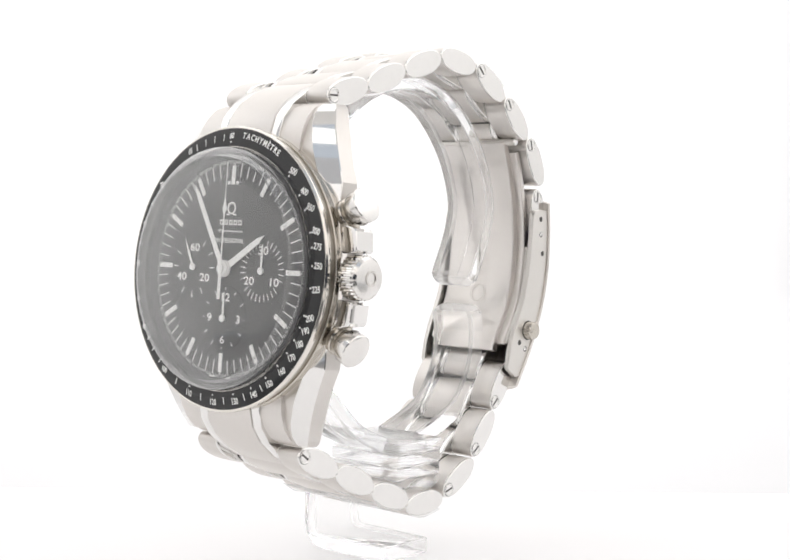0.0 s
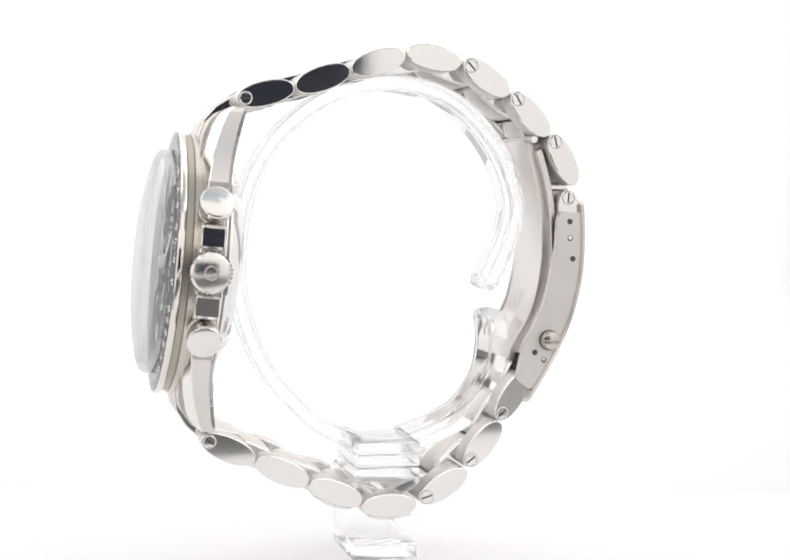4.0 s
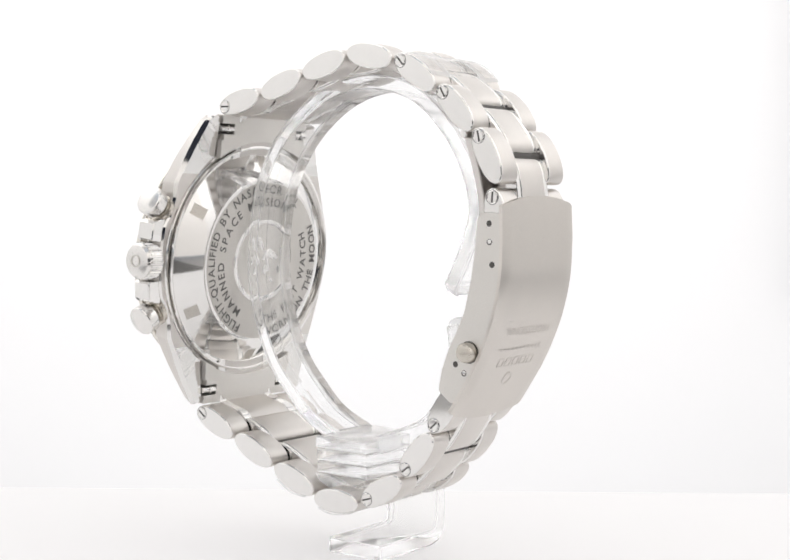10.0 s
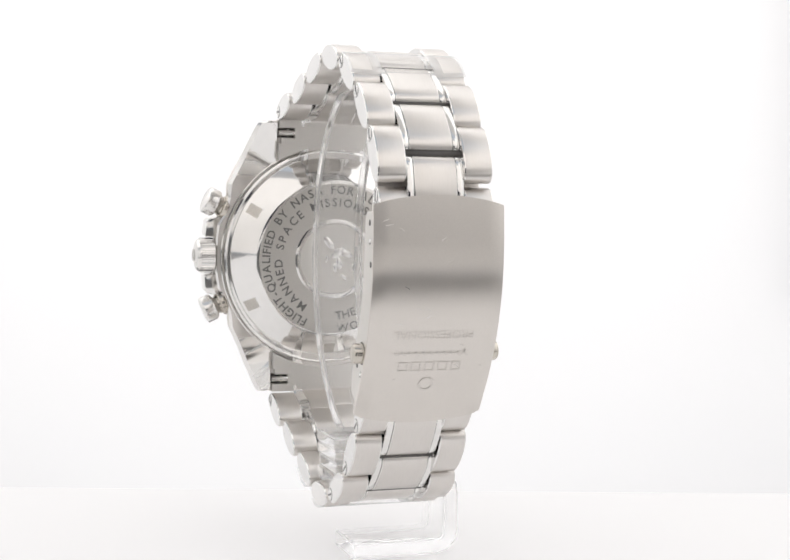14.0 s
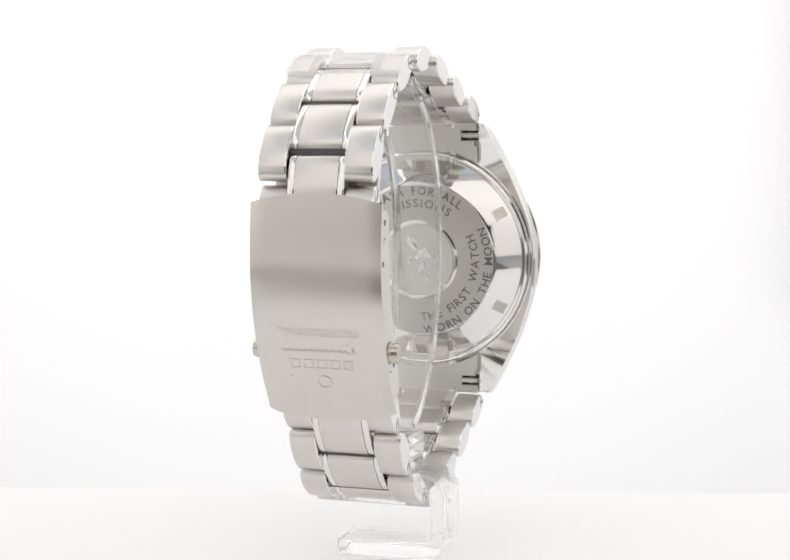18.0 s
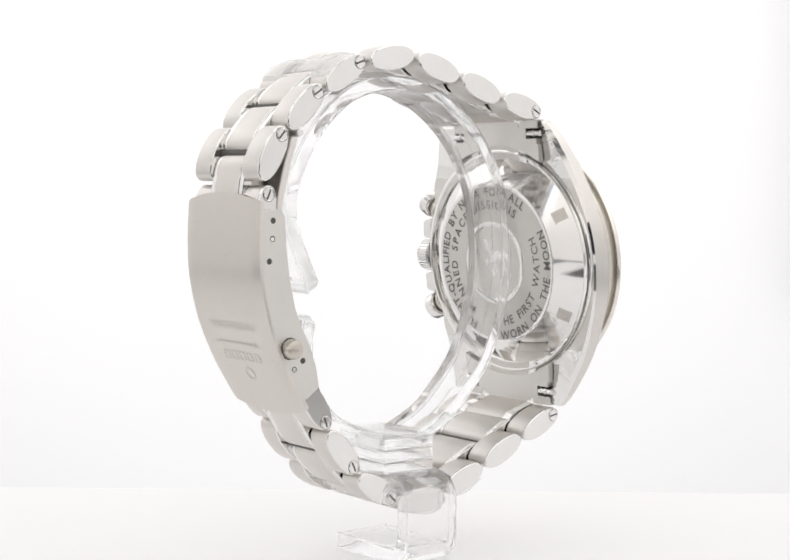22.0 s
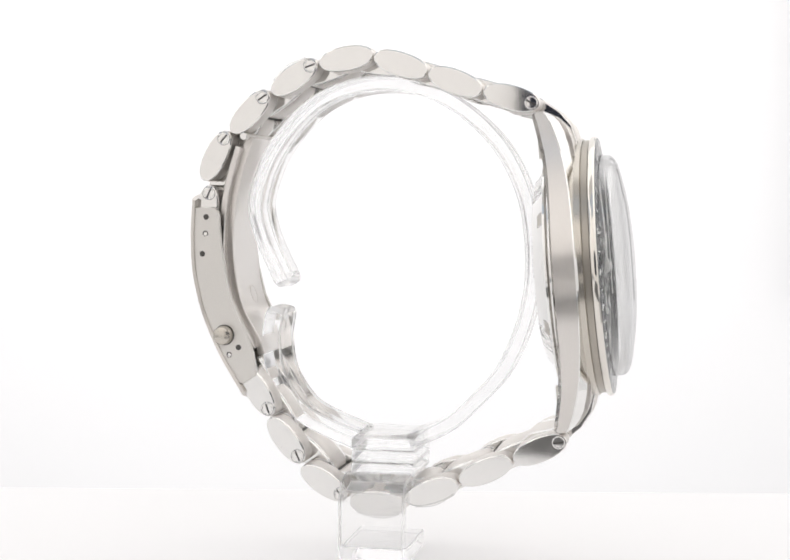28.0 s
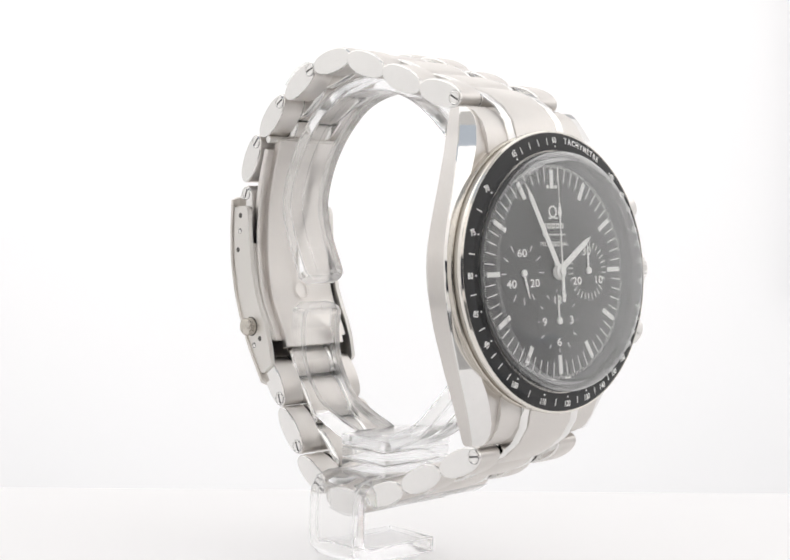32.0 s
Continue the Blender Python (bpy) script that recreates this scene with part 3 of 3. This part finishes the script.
        bm2 = disc(hub, -0.05, 0.25, 24, bm=bm)
        return part(name, bm2, white_hand, watch, label, FACE @ Matrix.Translation((at[0], at[1], z)) @ radial(a))

    hand("hour_hand", [(-0.35, 0), (-0.5, 1.0), (-0.42, 7.2), (0, 8.9), (0.42, 7.2), (0.5, 1.0), (0.35, 0)], 0.55, 57.5, hub=1.15)
    hand("minute_hand", [(-0.35, 0), (-0.45, 1.0), (-0.38, 11.6), (0, 13.3), (0.38, 11.6), (0.45, 1.0), (0.35, 0)], 0.9, 329, hub=1.0)
    hand("chronograph_hand", [(-0.32, -4.2), (-0.28, -1), (-0.12, 1.0), (-0.1, 7.4), (-0.45, 8.0), (-0.05, 9.6), (-0.05, 14.5), (0.05, 14.5), (0.05, 9.6), (0.45, 8.0), (0.1, 7.4), (0.12, 1.0), (0.28, -1), (0.32, -4.2)], 1.3, 0, hub=0.55)
    thin = [(-0.16, 0), (-0.2, 1.8), (-0.09, 3.6), (0.09, 3.6), (0.2, 1.8), (0.16, 0)]
    hand("counter_hand", thin, 0.25, 333, (-6.9, 0), 0.5, "white running seconds hand").name = "running_seconds_hand"
    hand("counter_hand", thin, 0.25, 0, (6.9, 0), 0.5)
    hand("counter_hand", thin, 0.25, 0, (0, -6.75), 0.5)


# ---------------------------------------------------------------- bracelet
UPPER = [(21.0, 14.05), (12.4, 16.5), (3.9, 19.2), (-4.8, 20.2), (-13.2, 17.45), (-20.4, 12.1), (-26.0, 5.2), (-27.5, -3.7)]
LOWER = [(26.2, -38.4), (18.0, -42.1), (9.7, -45.8), (1.3, -48.2), (-7.4, -45.5), (-13.8, -39.2), (-18.6, -31.8)]
HALF_UP = [10.55, 10.05, 9.6, 9.1, 8.7, 8.6, 8.5, 8.45]
SHIFT_UP = [0.0, -0.1, -0.3, -0.55, -0.8, -0.8, -0.8, -0.6]
HALF_LOW = [10.65, 10.2, 9.75, 9.45, 9.15, 8.75, 8.5]
SHIFT_LOW = [0.2, 0.25, 0.3, 0.35, 0.3, 0.15, 0.0]
TILT_UP = [-14.5, -20, -17, 10, 34, 47, 63, 80]
OVAL = 20


def oval(length, thick, power=2.3):
    pts = []
    for i in range(OVAL):
        a = 2 * math.pi * i / OVAL
        c, s = math.cos(a), math.sin(a)
        pts.append((math.copysign(abs(c) ** (2 / power), c) * length / 2, math.copysign(abs(s) ** (2 / power), s) * thick / 2))
    return pts


def oval_bar(x0, x1, length, thick, bevel=0.18, power=2.3, flat_ends=True):
    """A bar of oval section along x; its end faces take the second material."""
    bm = bmesh.new()
    secs = []
    for x, inset in ((x0, bevel), (x0 + bevel * 0.35, bevel * 0.35), (x0 + bevel, 0), (x1 - bevel, 0), (x1 - bevel * 0.35, bevel * 0.35), (x1, bevel)):
        secs.append([(x, t, n) for t, n in oval(length - 2 * inset, thick - 2 * inset, power)])
    loft(secs, bm)
    for f in bm.faces:
        if len(f.verts) > 4 or min(v.co.x for v in f.verts) < x0 + bevel * 0.9 or max(v.co.x for v in f.verts) > x1 - bevel * 0.9:
            f.material_index = 1
    return bm


def screw(parent, x, t, n, side):
    m = Matrix.Translation((x, t, n)) @ Matrix.Rotation(radians(90 * side), 4, "Y") @ Matrix.Rotation(radians(25 * t), 4, "Z")
    part("screw_seat", lathe([(0.97, 0.004), (1.06, 0.004), (1.06, 0.02), (0.97, 0.02)], 28, closed=True), engraved, parent, m=m)
    bm = lathe([(0.98, -0.25), (0.98, 0.05), (0.9, 0.1), (0.82, 0.05), (0.78, -0.05), (0.72, 0.05), (0, 0.07)], 28)
    s = part("screw", bm, polished, parent, m=m)
    bm = box(-0.76, 0.76, -0.13, 0.13, 0.05, 0.09)
    part("screw_slot", bm, dark_gap, parent, m=m)


def chain_pose(y, z, deg, x=0.0):
    """Link space: x across, y along the bracelet, z outwards."""
    return Matrix.Translation((x, y, z)) @ Matrix.Rotation(radians(deg), 4, "X")


def tangent_turns(points):
    """Degrees about x by which each link's y axis is turned."""
    out = []
    for i, p in enumerate(points):
        a, b = points[max(i - 1, 0)], points[min(i + 1, len(points) - 1)]
        out.append(math.degrees(math.atan2(a[1] - b[1], a[0] - b[0])))
    return out


def build_chain(watch, pts, halfs, shifts, screws, turns=None, closing=False):
    turns = turns or tangent_turns(pts)
    for i, ((y, z), h, deg, dx) in enumerate(zip(pts, halfs, turns, shifts)):
        for s in (-1, 1):
            xa, xb = (h - 4.25, h) if s > 0 else (-h, -(h - 4.25))
            link = part("outer_link", oval_bar(xa, xb, 8.8, 3.8, 0.2, 2.15), [brushed, polished], watch, m=chain_pose(y, z, deg, dx))
            if screws[i]:
                screw(link, s * h, screws[i] * 3.05, 0.0, s)
    if closing:
        pts = pts + [tuple(2 * a - b for a, b in zip(pts[-1], pts[-2]))]
        halfs = halfs + halfs[-1:]
        shifts = shifts + shifts[-1:]
    for i in range(len(pts) - 1):
        (y0, z0), (y1, z1) = pts[i], pts[i + 1]
        mid = Vector(((y0 + y1) / 2, (z0 + z1) / 2))
        deg = math.degrees(math.atan2(z0 - z1, y0 - y1))
        h = (halfs[i] + halfs[i + 1]) / 2 - 4.29
        m = chain_pose(mid.x, mid.y, deg, (shifts[i] + shifts[i + 1]) / 2)
        link = part("centre_link", oval_bar(-h + 1.03, h - 1.03, 8.6, 3.5, 0.1, 2.9), [brushed, polished], watch, m=m)
        for s in (-1, 1):
            xa, xb = (h - 1.0, h) if s > 0 else (-h, -h + 1.0)
            part("polished_strip", oval_bar(xa, xb, 8.6, 3.38, 0.14, 2.9), [polished, polished], link)
        # hinge tube, near-black for the shade in the joint
        part("hinge_tube", oval_bar(-h - 0.1, h + 0.1, 1.7, 1.7, 0.1, 2.0), [dark_gap, dark_gap], link, m=Matrix.Translation((0, 4.35, 0)))


def film_sheet(watch, pts, halfs, shifts, i, deg, seed):
    """A clear protective film, loose at its edges, over one row of links."""
    rnd = random.Random(seed)
    h = halfs[i]
    bm = bmesh.new()
    nx, nt = 36, 14
    grid = []
    phase = rnd.uniform(0, 6)
    for a in range(nx + 1):
        u = -1 + 2 * a / nx
        reach = 3.5 + 0.35 * math.sin(3.1 * u + phase)
        row = []
        for b in range(nt + 1):
            v = -1 + 2 * b / nt
            t = v * reach
            n = 1.93 * (max(0.0, 1 - abs(t / 4.3) ** 2.1)) ** (1 / 2.1) + 0.05
            n += 0.35 * max(0, abs(v) - 0.75) + 0.5 * max(0, abs(u) - 0.85) * (1 + math.sin(4 * v + phase))
            row.append(bm.verts.new((u * (h + 0.25), t, n)))
        grid.append(row)
    for a in range(nx):
        for b in range(nt):
            f = bm.faces.new((grid[a][b], grid[a + 1][b], grid[a + 1][b + 1], grid[a][b + 1]))
            u, v = abs(-1 + (2 * a + 1) / nx), abs(-1 + (2 * b + 1) / nt)
            f.material_index = 1 if v > 0.68 or 0.47 < u < 0.6 or u > 0.92 else 0
    ob = part("protective_film", bm, [film, film_loose], watch, "clear protective film on the bracelet links", chain_pose(*pts[i], deg, shifts[i]), sharp=60)
    ob.visible_shadow = False


def build_end_links(watch):
    for s in (1, -1):
        top = [(16.9, 1.55), (19.4, 1.3), (21.4, 0.6), (23.0, -0.8), (24.0, -2.8)]
        for x0, x1 in ((-10.4, -6.0), (6.0, 10.4)):
            secs = []
            for x in (x0, x1):
                secs.append([(x, s * v, w) for v, w in [(15.5, 1.6), *top, (23.85, -3.2), (23.2, -2.65), (15.5, -2.4)]])
            part("end_link", loft(secs), brushed, watch, "brushed steel end link between the lugs", CASE)
        crown_line = [(16.9, 1.95), (19.4, 1.8), (21.8, 1.15), (24.0, -0.5), (25.9, -3.0), (27.2, -5.8), (27.85, -8.0), (27.75, -9.0), (27.3, -9.5)]
        under = [(25.6, -9.8), (24.7, -8.6), (24.2, -5.5), (23.8, -3.8), (22.0, -3.4), (15.5, -2.6)]
        for x0, x1, mat, up in ((-4.6, 4.6, brushed, 0.0), (-6.3, -4.68, polished, -0.12), (4.68, 6.3, polished, -0.12)):
            secs = []
            for x, inset in ((x0, 0.18), (x0 + 0.05, 0.05), (x0 + 0.2, 0), (x1 - 0.2, 0), (x1 - 0.05, 0.05), (x1, 0.18)):
                secs.append([(x, s * (v - inset * 0.7), w + up - inset * 0.7) for v, w in [(15.5, 1.9), *crown_line]] + [(x, s * v, w) for v, w in under])
            part("end_link_centre", loft(secs), mat, watch, m=CASE)
        # plate seen from behind, with its two notches
        out = [(x, math.sqrt(19.7 ** 2 - x * x)) for x in np.linspace(-10.12, 10.12, 15).tolist()]
        out += [(10.12, 19.9), (9.7, 19.9), (9.7, 20.85), (7.3, 20.85), (7.3, 22.55), (10.12, 22.55), (10.12, 23.9), (6.2, 23.9), (6.2, 22.9), (5.7, 22.9), (5.7, 24.6)]
        out += [(-x, v) for x, v in out[:14:-1]]
        part("end_link_plate", prism([(x, s * v) for x, v in (out if s > 0 else out[::-1])], -3.75, -2.7, 0.06, 1), satin, watch, "satin steel plate behind the end link", CASE)
        for x in (-1, 1):
            m = Matrix.Translation((x * 8.8, s * 21.7, -3.25)) @ Matrix.Rotation(radians(90), 4, "Y")
            part("spring_bar", lathe([(0, -1.5), (0.5, -1.5), (0.5, -0.4), (0.66, -0.4), (0.66, 0.0), (0.5, 0.0), (0.5, 1.4), (0, 1.4)], 20), polished, watch, "polished spring bar in a notch behind the lug", CASE @ m)
            # Dark plate that stands for the shade inside the notch.
            part("recess", box(-1.5, 1.6, -0.9, 0.9, 0, 0.1), dark_gap, watch, m=CASE @ Matrix.Translation((x * 8.8, s * 21.7, -2.78)))


def build_clasp(watch):
    outer = spline([(-29.5, -0.4), (-29.75, -4.0), (-29.85, -8.0), (-29.5, -13.3), (-28.0, -19.5), (-25.3, -25.7), (-22.4, -30.5), (-20.4, -33.6)], 6)
    n = len(outer)
    nx = 16
    # arched cover plate
    secs = []
    for j in range(nx + 1):
        x = -9.65 + 19.3 * j / nx
        arch = (x / 9.65) ** 2
        ring_out, ring_in = [], []
        for i, q in enumerate(outer):
            k = i / (n - 1)
            f = k * (1 - 0.065 * arch - 0.0) + 0.055 * arch * (1 - k)
            idx = f * (n - 1)
            a, b = int(idx), min(int(idx) + 1, n - 1)
            p = outer[a].lerp(outer[b], idx - a)
            nrm = (outer[min(a + 1, n - 1)] - outer[max(a - 1, 0)]).normalized()
            nrm = Vector((nrm.y, -nrm.x))
            drop = 0.35 * max(0, abs(x) - 8.6) ** 2 if abs(x) > 8.6 else 0
            ring_out.append((x, p.x - nrm.x * drop, p.y - nrm.y * drop) if nrm.x < 0 else (x, p.x + nrm.x * drop, p.y + nrm.y * drop))
            sgn = -1 if nrm.x < 0 else 1
            ring_in.append((x, p.x + sgn * nrm.x * 0.9, p.y + sgn * nrm.y * 0.9))
        secs.append(ring_out + ring_in[::-1])
    cover = part("clasp_cover", loft(secs), brushed_cover, watch, "brushed curved steel clasp cover with engraved lines", Matrix.Translation((-0.4, 0, 0)), sharp=40)
    # side flanges, set back under the cover's edge, their corners rounded
    ring = [(-29.2, -3.0), (-29.15, -9.0), (-28.45, -15.0), (-27.3, -20.0), (-25.5, -24.0), (-23.5, -27.7), (-21.4, -30.5), (-20.7, -30.5), (-18.9, -29.2), (-18.6, -28.7),
            (-19.2, -25.7), (-20.35, -22.6), (-21.6, -20.2), (-22.9, -17.3), (-24.0, -12.8), (-24.65, -8.3), (-24.9, -4.3), (-25.05, -3.5), (-25.5, -3.0), (-26.4, -2.8)]
    mid = Vector((-24.6, -15.5))
    for s in (-1, 1):
        secs = [[(s * x, y + (mid.x - y) * k, z + (mid.y - z) * k * 0.35) for y, z in ring] for x, k in ((9.42, 0.03), (9.34, 0.0), (8.6, 0.0))]
        part("clasp_side", loft(secs), satin, cover, sharp=60)
        for y, z, plug in ((-27.0, -4.4, 0), (-27.1, -7.0, 1), (-27.6, -10.2, 0), (-21.6, -24.8, 0), (-23.1, -26.0, 1)):
            m = Matrix.Translation((s * 9.42, y, z)) @ Matrix.Rotation(radians(90 * s), 4, "Y")
            # Flat dark disc for the shade of a bored hole.
            part("pin_hole", lathe([(0.45, 0.01), (0.38, 0.014), (0, 0.014)], 18), dark_gap, cover, m=m)
            if plug:
                part("pin", lathe([(0.33, 0.0), (0.3, 0.04), (0, 0.06)], 16), polished, cover, m=m @ Matrix.Translation((0.06, 0, 0)))
        m = Matrix.Translation((s * 9.35, -23.9, -22.9)) @ Matrix.Rotation(radians(90 * s), 4, "Y")
        part("push_button", lathe([(1.45, -0.5), (1.45, 1.25), (1.3, 1.5), (0.9, 1.65), (0, 1.75)], 32), gold_steel, cover, "polished steel release button", m)
        part("button_seat", lathe([(1.46, 0.075), (1.62, 0.075), (1.62, 0.1), (1.46, 0.1)], 32, closed=True), dark_gap, cover, m=m)
    # engraving, upside down on the hanging clasp
    def on_cover(z):
        zs = [q.y for q in outer]
        i = min(range(1, n - 1), key=lambda k: abs(zs[k] - z))
        tan = (outer[i + 1] - outer[i - 1]).normalized()
        nor = Vector((0, tan.y, -tan.x))
        if nor.y > 0:
            nor = -nor
        down = nor.cross(Vector((-1, 0, 0)))
        m = Matrix(((-1, down.x, nor.x, 0), (0, down.y, nor.y, outer[i].x), (0, down.z, nor.z, outer[i].y), (0, 0, 0, 1)))
        return m @ Matrix.Translation((0, 0, 0.03))
    bm = bmesh.new()
    write(bm, "PROFESSIONAL", 1.75, on_cover(-19.6) @ Matrix.Translation((0, 0, 0.03)), 1.0)
    part("lettering", bm, engraved_light, cover)
    part("engraved_bar", squiggle(11.0, 0.95, 10.5, 0.12), engraved_light, cover, m=on_cover(-22.3))
    for k in range(5):
        m = on_cover(-25.2) @ Matrix.Translation((-4.0 + 2.0 * k, 0, 0))
        bm = box(-0.72, 0.72, -0.75, -0.57, 0, 0.03)
        box(-0.72, 0.72, 0.57, 0.75, 0, 0.03, bm=bm)
        for e in (-0.72, 0.54):
            box(e, e + 0.18, -0.56, 0.56, 0, 0.03, bm=bm)
        part("engraved_block", bm, engraved_light, cover, m=m)
    bm = lathe([(0.85, 0.0), (0.85, 0.03), (1.15, 0.03), (1.15, 0.0)], 32, closed=True)
    part("engraved_emblem", bm, engraved_light, cover, m=on_cover(-27.7))
    rnd = random.Random(11)
    for k in range(14):
        m = on_cover(rnd.uniform(-29, -4)) @ Matrix.Translation((rnd.uniform(-8, 8), 0, -0.015)) @ Matrix.Rotation(rnd.uniform(-0.6, 0.6) + 1.5, 4, "Z")
        reach = rnd.uniform(0.2, 0.8)
        part("scratch", box(-0.025, 0.025, -reach, reach, 0, 0.006), polished, cover, m=m)
    # folding blades: a narrow one over a wider one
    path = spline([(-20.9, 8.3), (-22.6, 3.0), (-23.8, -2.9), (-24.1, -10.6), (-22.6, -18.4), (-19.6, -23.9), (-18.8, -26.2)], 6)

    def plate(half, thick):
        c, d = thick / 2, 0.15
        return [(-half, c - d), (-half + d, c), (half - d, c), (half, c - d), (half, -c + d), (half - d, -c), (-half + d, -c), (-half, -c + d)]

    blade = part("folding_blade", strip(path, plate(6.3, 1.3)), brushed_side, watch, "satin steel folding blade inside the clasp", Matrix.Translation((-0.4, 0, 0)), sharp=40)
    part("hinge_pin", oval_bar(-8.1, 8.1, 1.2, 1.2, 0.1, 2.0), [satin, polished], blade, m=Matrix.Translation((0, -21.4, 8.3)))
    part("wide_blade", strip([p + Vector((-0.9, 0.1)) for p in path[2:-3]], plate(7.7, 1.0)), brushed_side, watch, "wider satin steel blade of the folding clasp", Matrix.Translation((-0.4, 0, 0)), sharp=40)
    part("wide_blade", strip([p + Vector((-1.2, 0.2)) for p in path[17:-3]], plate(8.2, 0.9)), satin, watch, m=Matrix.Translation((-0.4, 0, 0)), sharp=40)
    boss = Matrix.Translation((0, -22.05, -17.0)) @ Matrix.Rotation(radians(-72), 4, "X")
    part("blade_boss", lathe([(1.35, 0), (1.5, 0.0), (1.5, 0.06), (1.35, 0.06)], 32, closed=True), engraved_light, blade, m=boss)
    bm = bmesh.new()
    for k in range(3):
        box(-1.15, 1.15, -0.09, 0.09, 0, 0.03, bm=bm, at=Matrix.Rotation(radians(120 * k), 4, "Z") @ Matrix.Translation((0, -0.72, 0.002 * k)))
    part("engraved_triangle", bm, engraved_light, blade, m=Matrix.Translation((0, -23.35, -4.2)) @ Matrix.Rotation(radians(-94), 4, "X"))


def build_watch():
    watch = new("wristwatch")
    tagged(watch, "steel chronograph wristwatch with black dial and closed steel bracelet", "watch")
    build_case(watch)
    build_end_links(watch)
    build_chain(watch, UPPER, HALF_UP, SHIFT_UP, [1, 0, 0, 0, 1, 1, 1, 1], TILT_UP)
    build_chain(watch, LOWER, HALF_LOW, SHIFT_LOW, [1, 0, 0, 0, 1, 1, 1], closing=True)
    film_sheet(watch, UPPER, HALF_UP, SHIFT_UP, 4, TILT_UP[4], 3)
    film_sheet(watch, LOWER, HALF_LOW, SHIFT_LOW, 2, 180 + tangent_turns(LOWER)[2], 8)
    film_sheet(watch, LOWER, HALF_LOW, SHIFT_LOW, 3, 180 + tangent_turns(LOWER)[3], 9)
    build_clasp(watch)
    return watch


# ---------------------------------------------------------------- the stand
def build_stand():
    stand = new("display_stand")
    tagged(stand, "clear acrylic display stand with an open C-shaped cuff", "stand")
    cx, h = 0.15, 4.25
    half = [(0.12, 0.95), (0.3, 0.82), (h - 0.95, 0.9), (h - 0.75, 1.15), (h - 0.2, 1.15), (h, 0.95)]
    cross = [(cx - x, n) for x, n in half[::-1]] + [(cx + x, n) for x, n in half]
    main = spline([(5.0, -39.3), (10.5, -36.8), (14.3, -33.6), (19.5, -27.5), (23.0, -18.5), (23.8, -10), (22.2, 0.0), (17.2, 8.6), (8.8, 14.9), (-0.8, 16.8), (-10, 14.2), (-17, 7.2), (-20.4, -1), (-19.6, -7), (-16.0, -14.8)], 16)
    short = spline([(-3.0, -39.3), (-9.0, -37.0), (-13.0, -34.6), (-16.4, -29.6), (-17.4, -24), (-16.9, -19.7)], 16)
    for path, deep in ((main[:-1], 1.1), (short[:-1], 1.8)):
        ring = cross + [(cx + h, 0.2 - deep), (cx + h - 0.2, -deep), (cx - h + 0.2, -deep), (cx - h, 0.2 - deep)]
        bm = strip(path, ring, taper=True)
        bm.faces.ensure_lookup_table()
        last = len(bm.faces) - 2 - 4 * len(ring)
        for k, f in enumerate(bm.faces):
            c = f.calc_center_median()
            side = abs(f.normal.x) > 0.8
            if (abs(c.x - cx) > h - 0.95 and not side) or k >= last:
                f.material_index = 1
            elif side:
                f.material_index = 2
        ob = part("cuff", bm, [acrylic, acrylic_edge, acrylic_side], stand, "clear acrylic cuff with raised rims", sharp=9)
        ob.visible_shadow = False
    for k in range(3):
        ob = part("cuff_rib", box(-8.0 + 0.2 * k, 6.3, -3.8, 6.2, -38.6 - 2.0 * k - 1.85, -38.6 - 2.0 * k, 0.25, rim=1), [acrylic_block, acrylic_edge], stand)
        ob.visible_shadow = False
    bowl = [(1.2 + 5.0 * math.cos(a), -44.5 + 2.2 * math.sin(a)) for a in [math.pi + math.pi * k / 12 for k in range(13)]]
    bm = loft([[(x, y, z) for y, z in bowl] for x in (-8.0, -7.8, 6.1, 6.3)])
    ob = part("cuff_base", bm, acrylic_block, stand, "rounded clear acrylic block under the cuff")
    ob.visible_shadow = False
    path = [Vector((x, y)) for x, y in ((6.0, -45.2), (8.6, -45.2), (10.4, -45.6), (11.25, -46.9), (11.4, -48.4), (11.4, -53.6), (11.1, -55.2), (10.2, -56.2), (8.8, -56.5), (-4.9, -56.5))]
    secs = []
    for i, q in enumerate(path):
        a, b = path[max(i - 1, 0)], path[min(i + 1, len(path) - 1)]
        tan = (b - a).normalized()
        nor = Vector((-tan.y, tan.x))
        t = 1.15 if i < 5 else 1.25
        secs.append([(q.x + nor.x * d, y, q.y + nor.y * d) for y, d in ((-4.4, t), (5.9, t), (5.9, -t), (-4.4, -t))])
    bm = loft(secs)
    bmesh.ops.bevel(bm, geom=[e for e in bm.edges if e.calc_face_angle(0) > 0.9], offset=0.28, segments=2, profile=0.6, affect="EDGES", material=1)
    ob = part("foot", bm, [acrylic_block, acrylic_edge], stand, "clear acrylic bent foot", sharp=50)
    ob.visible_shadow = False
    return stand


build_tent()
wristwatch = build_watch()
display_stand = build_stand()


def motions():
    times = [float(k) for k in range(33)]
    for thing in (wristwatch, display_stand):
        walk(thing, [(t, turn_pose(t)) for t in times])
    face = face_pose()

    def mm(m):
        m = m.copy()
        m.translation = m.translation * MM
        return m

    for ob in wristwatch.children:
        if ob.name == "running_seconds_hand":
            walk(ob, [(t, mm(face @ Matrix.Translation((-6.9, 0, 0.25)) @ radial(333 + 6 * t))) for t in times])
        if ob.name == "minute_hand":
            walk(ob, [(t, mm(face @ Matrix.Translation((0, 0, 0.9)) @ radial(329 + 0.1 * t))) for t in (0.0, 16.0, 32.0)])


motions()
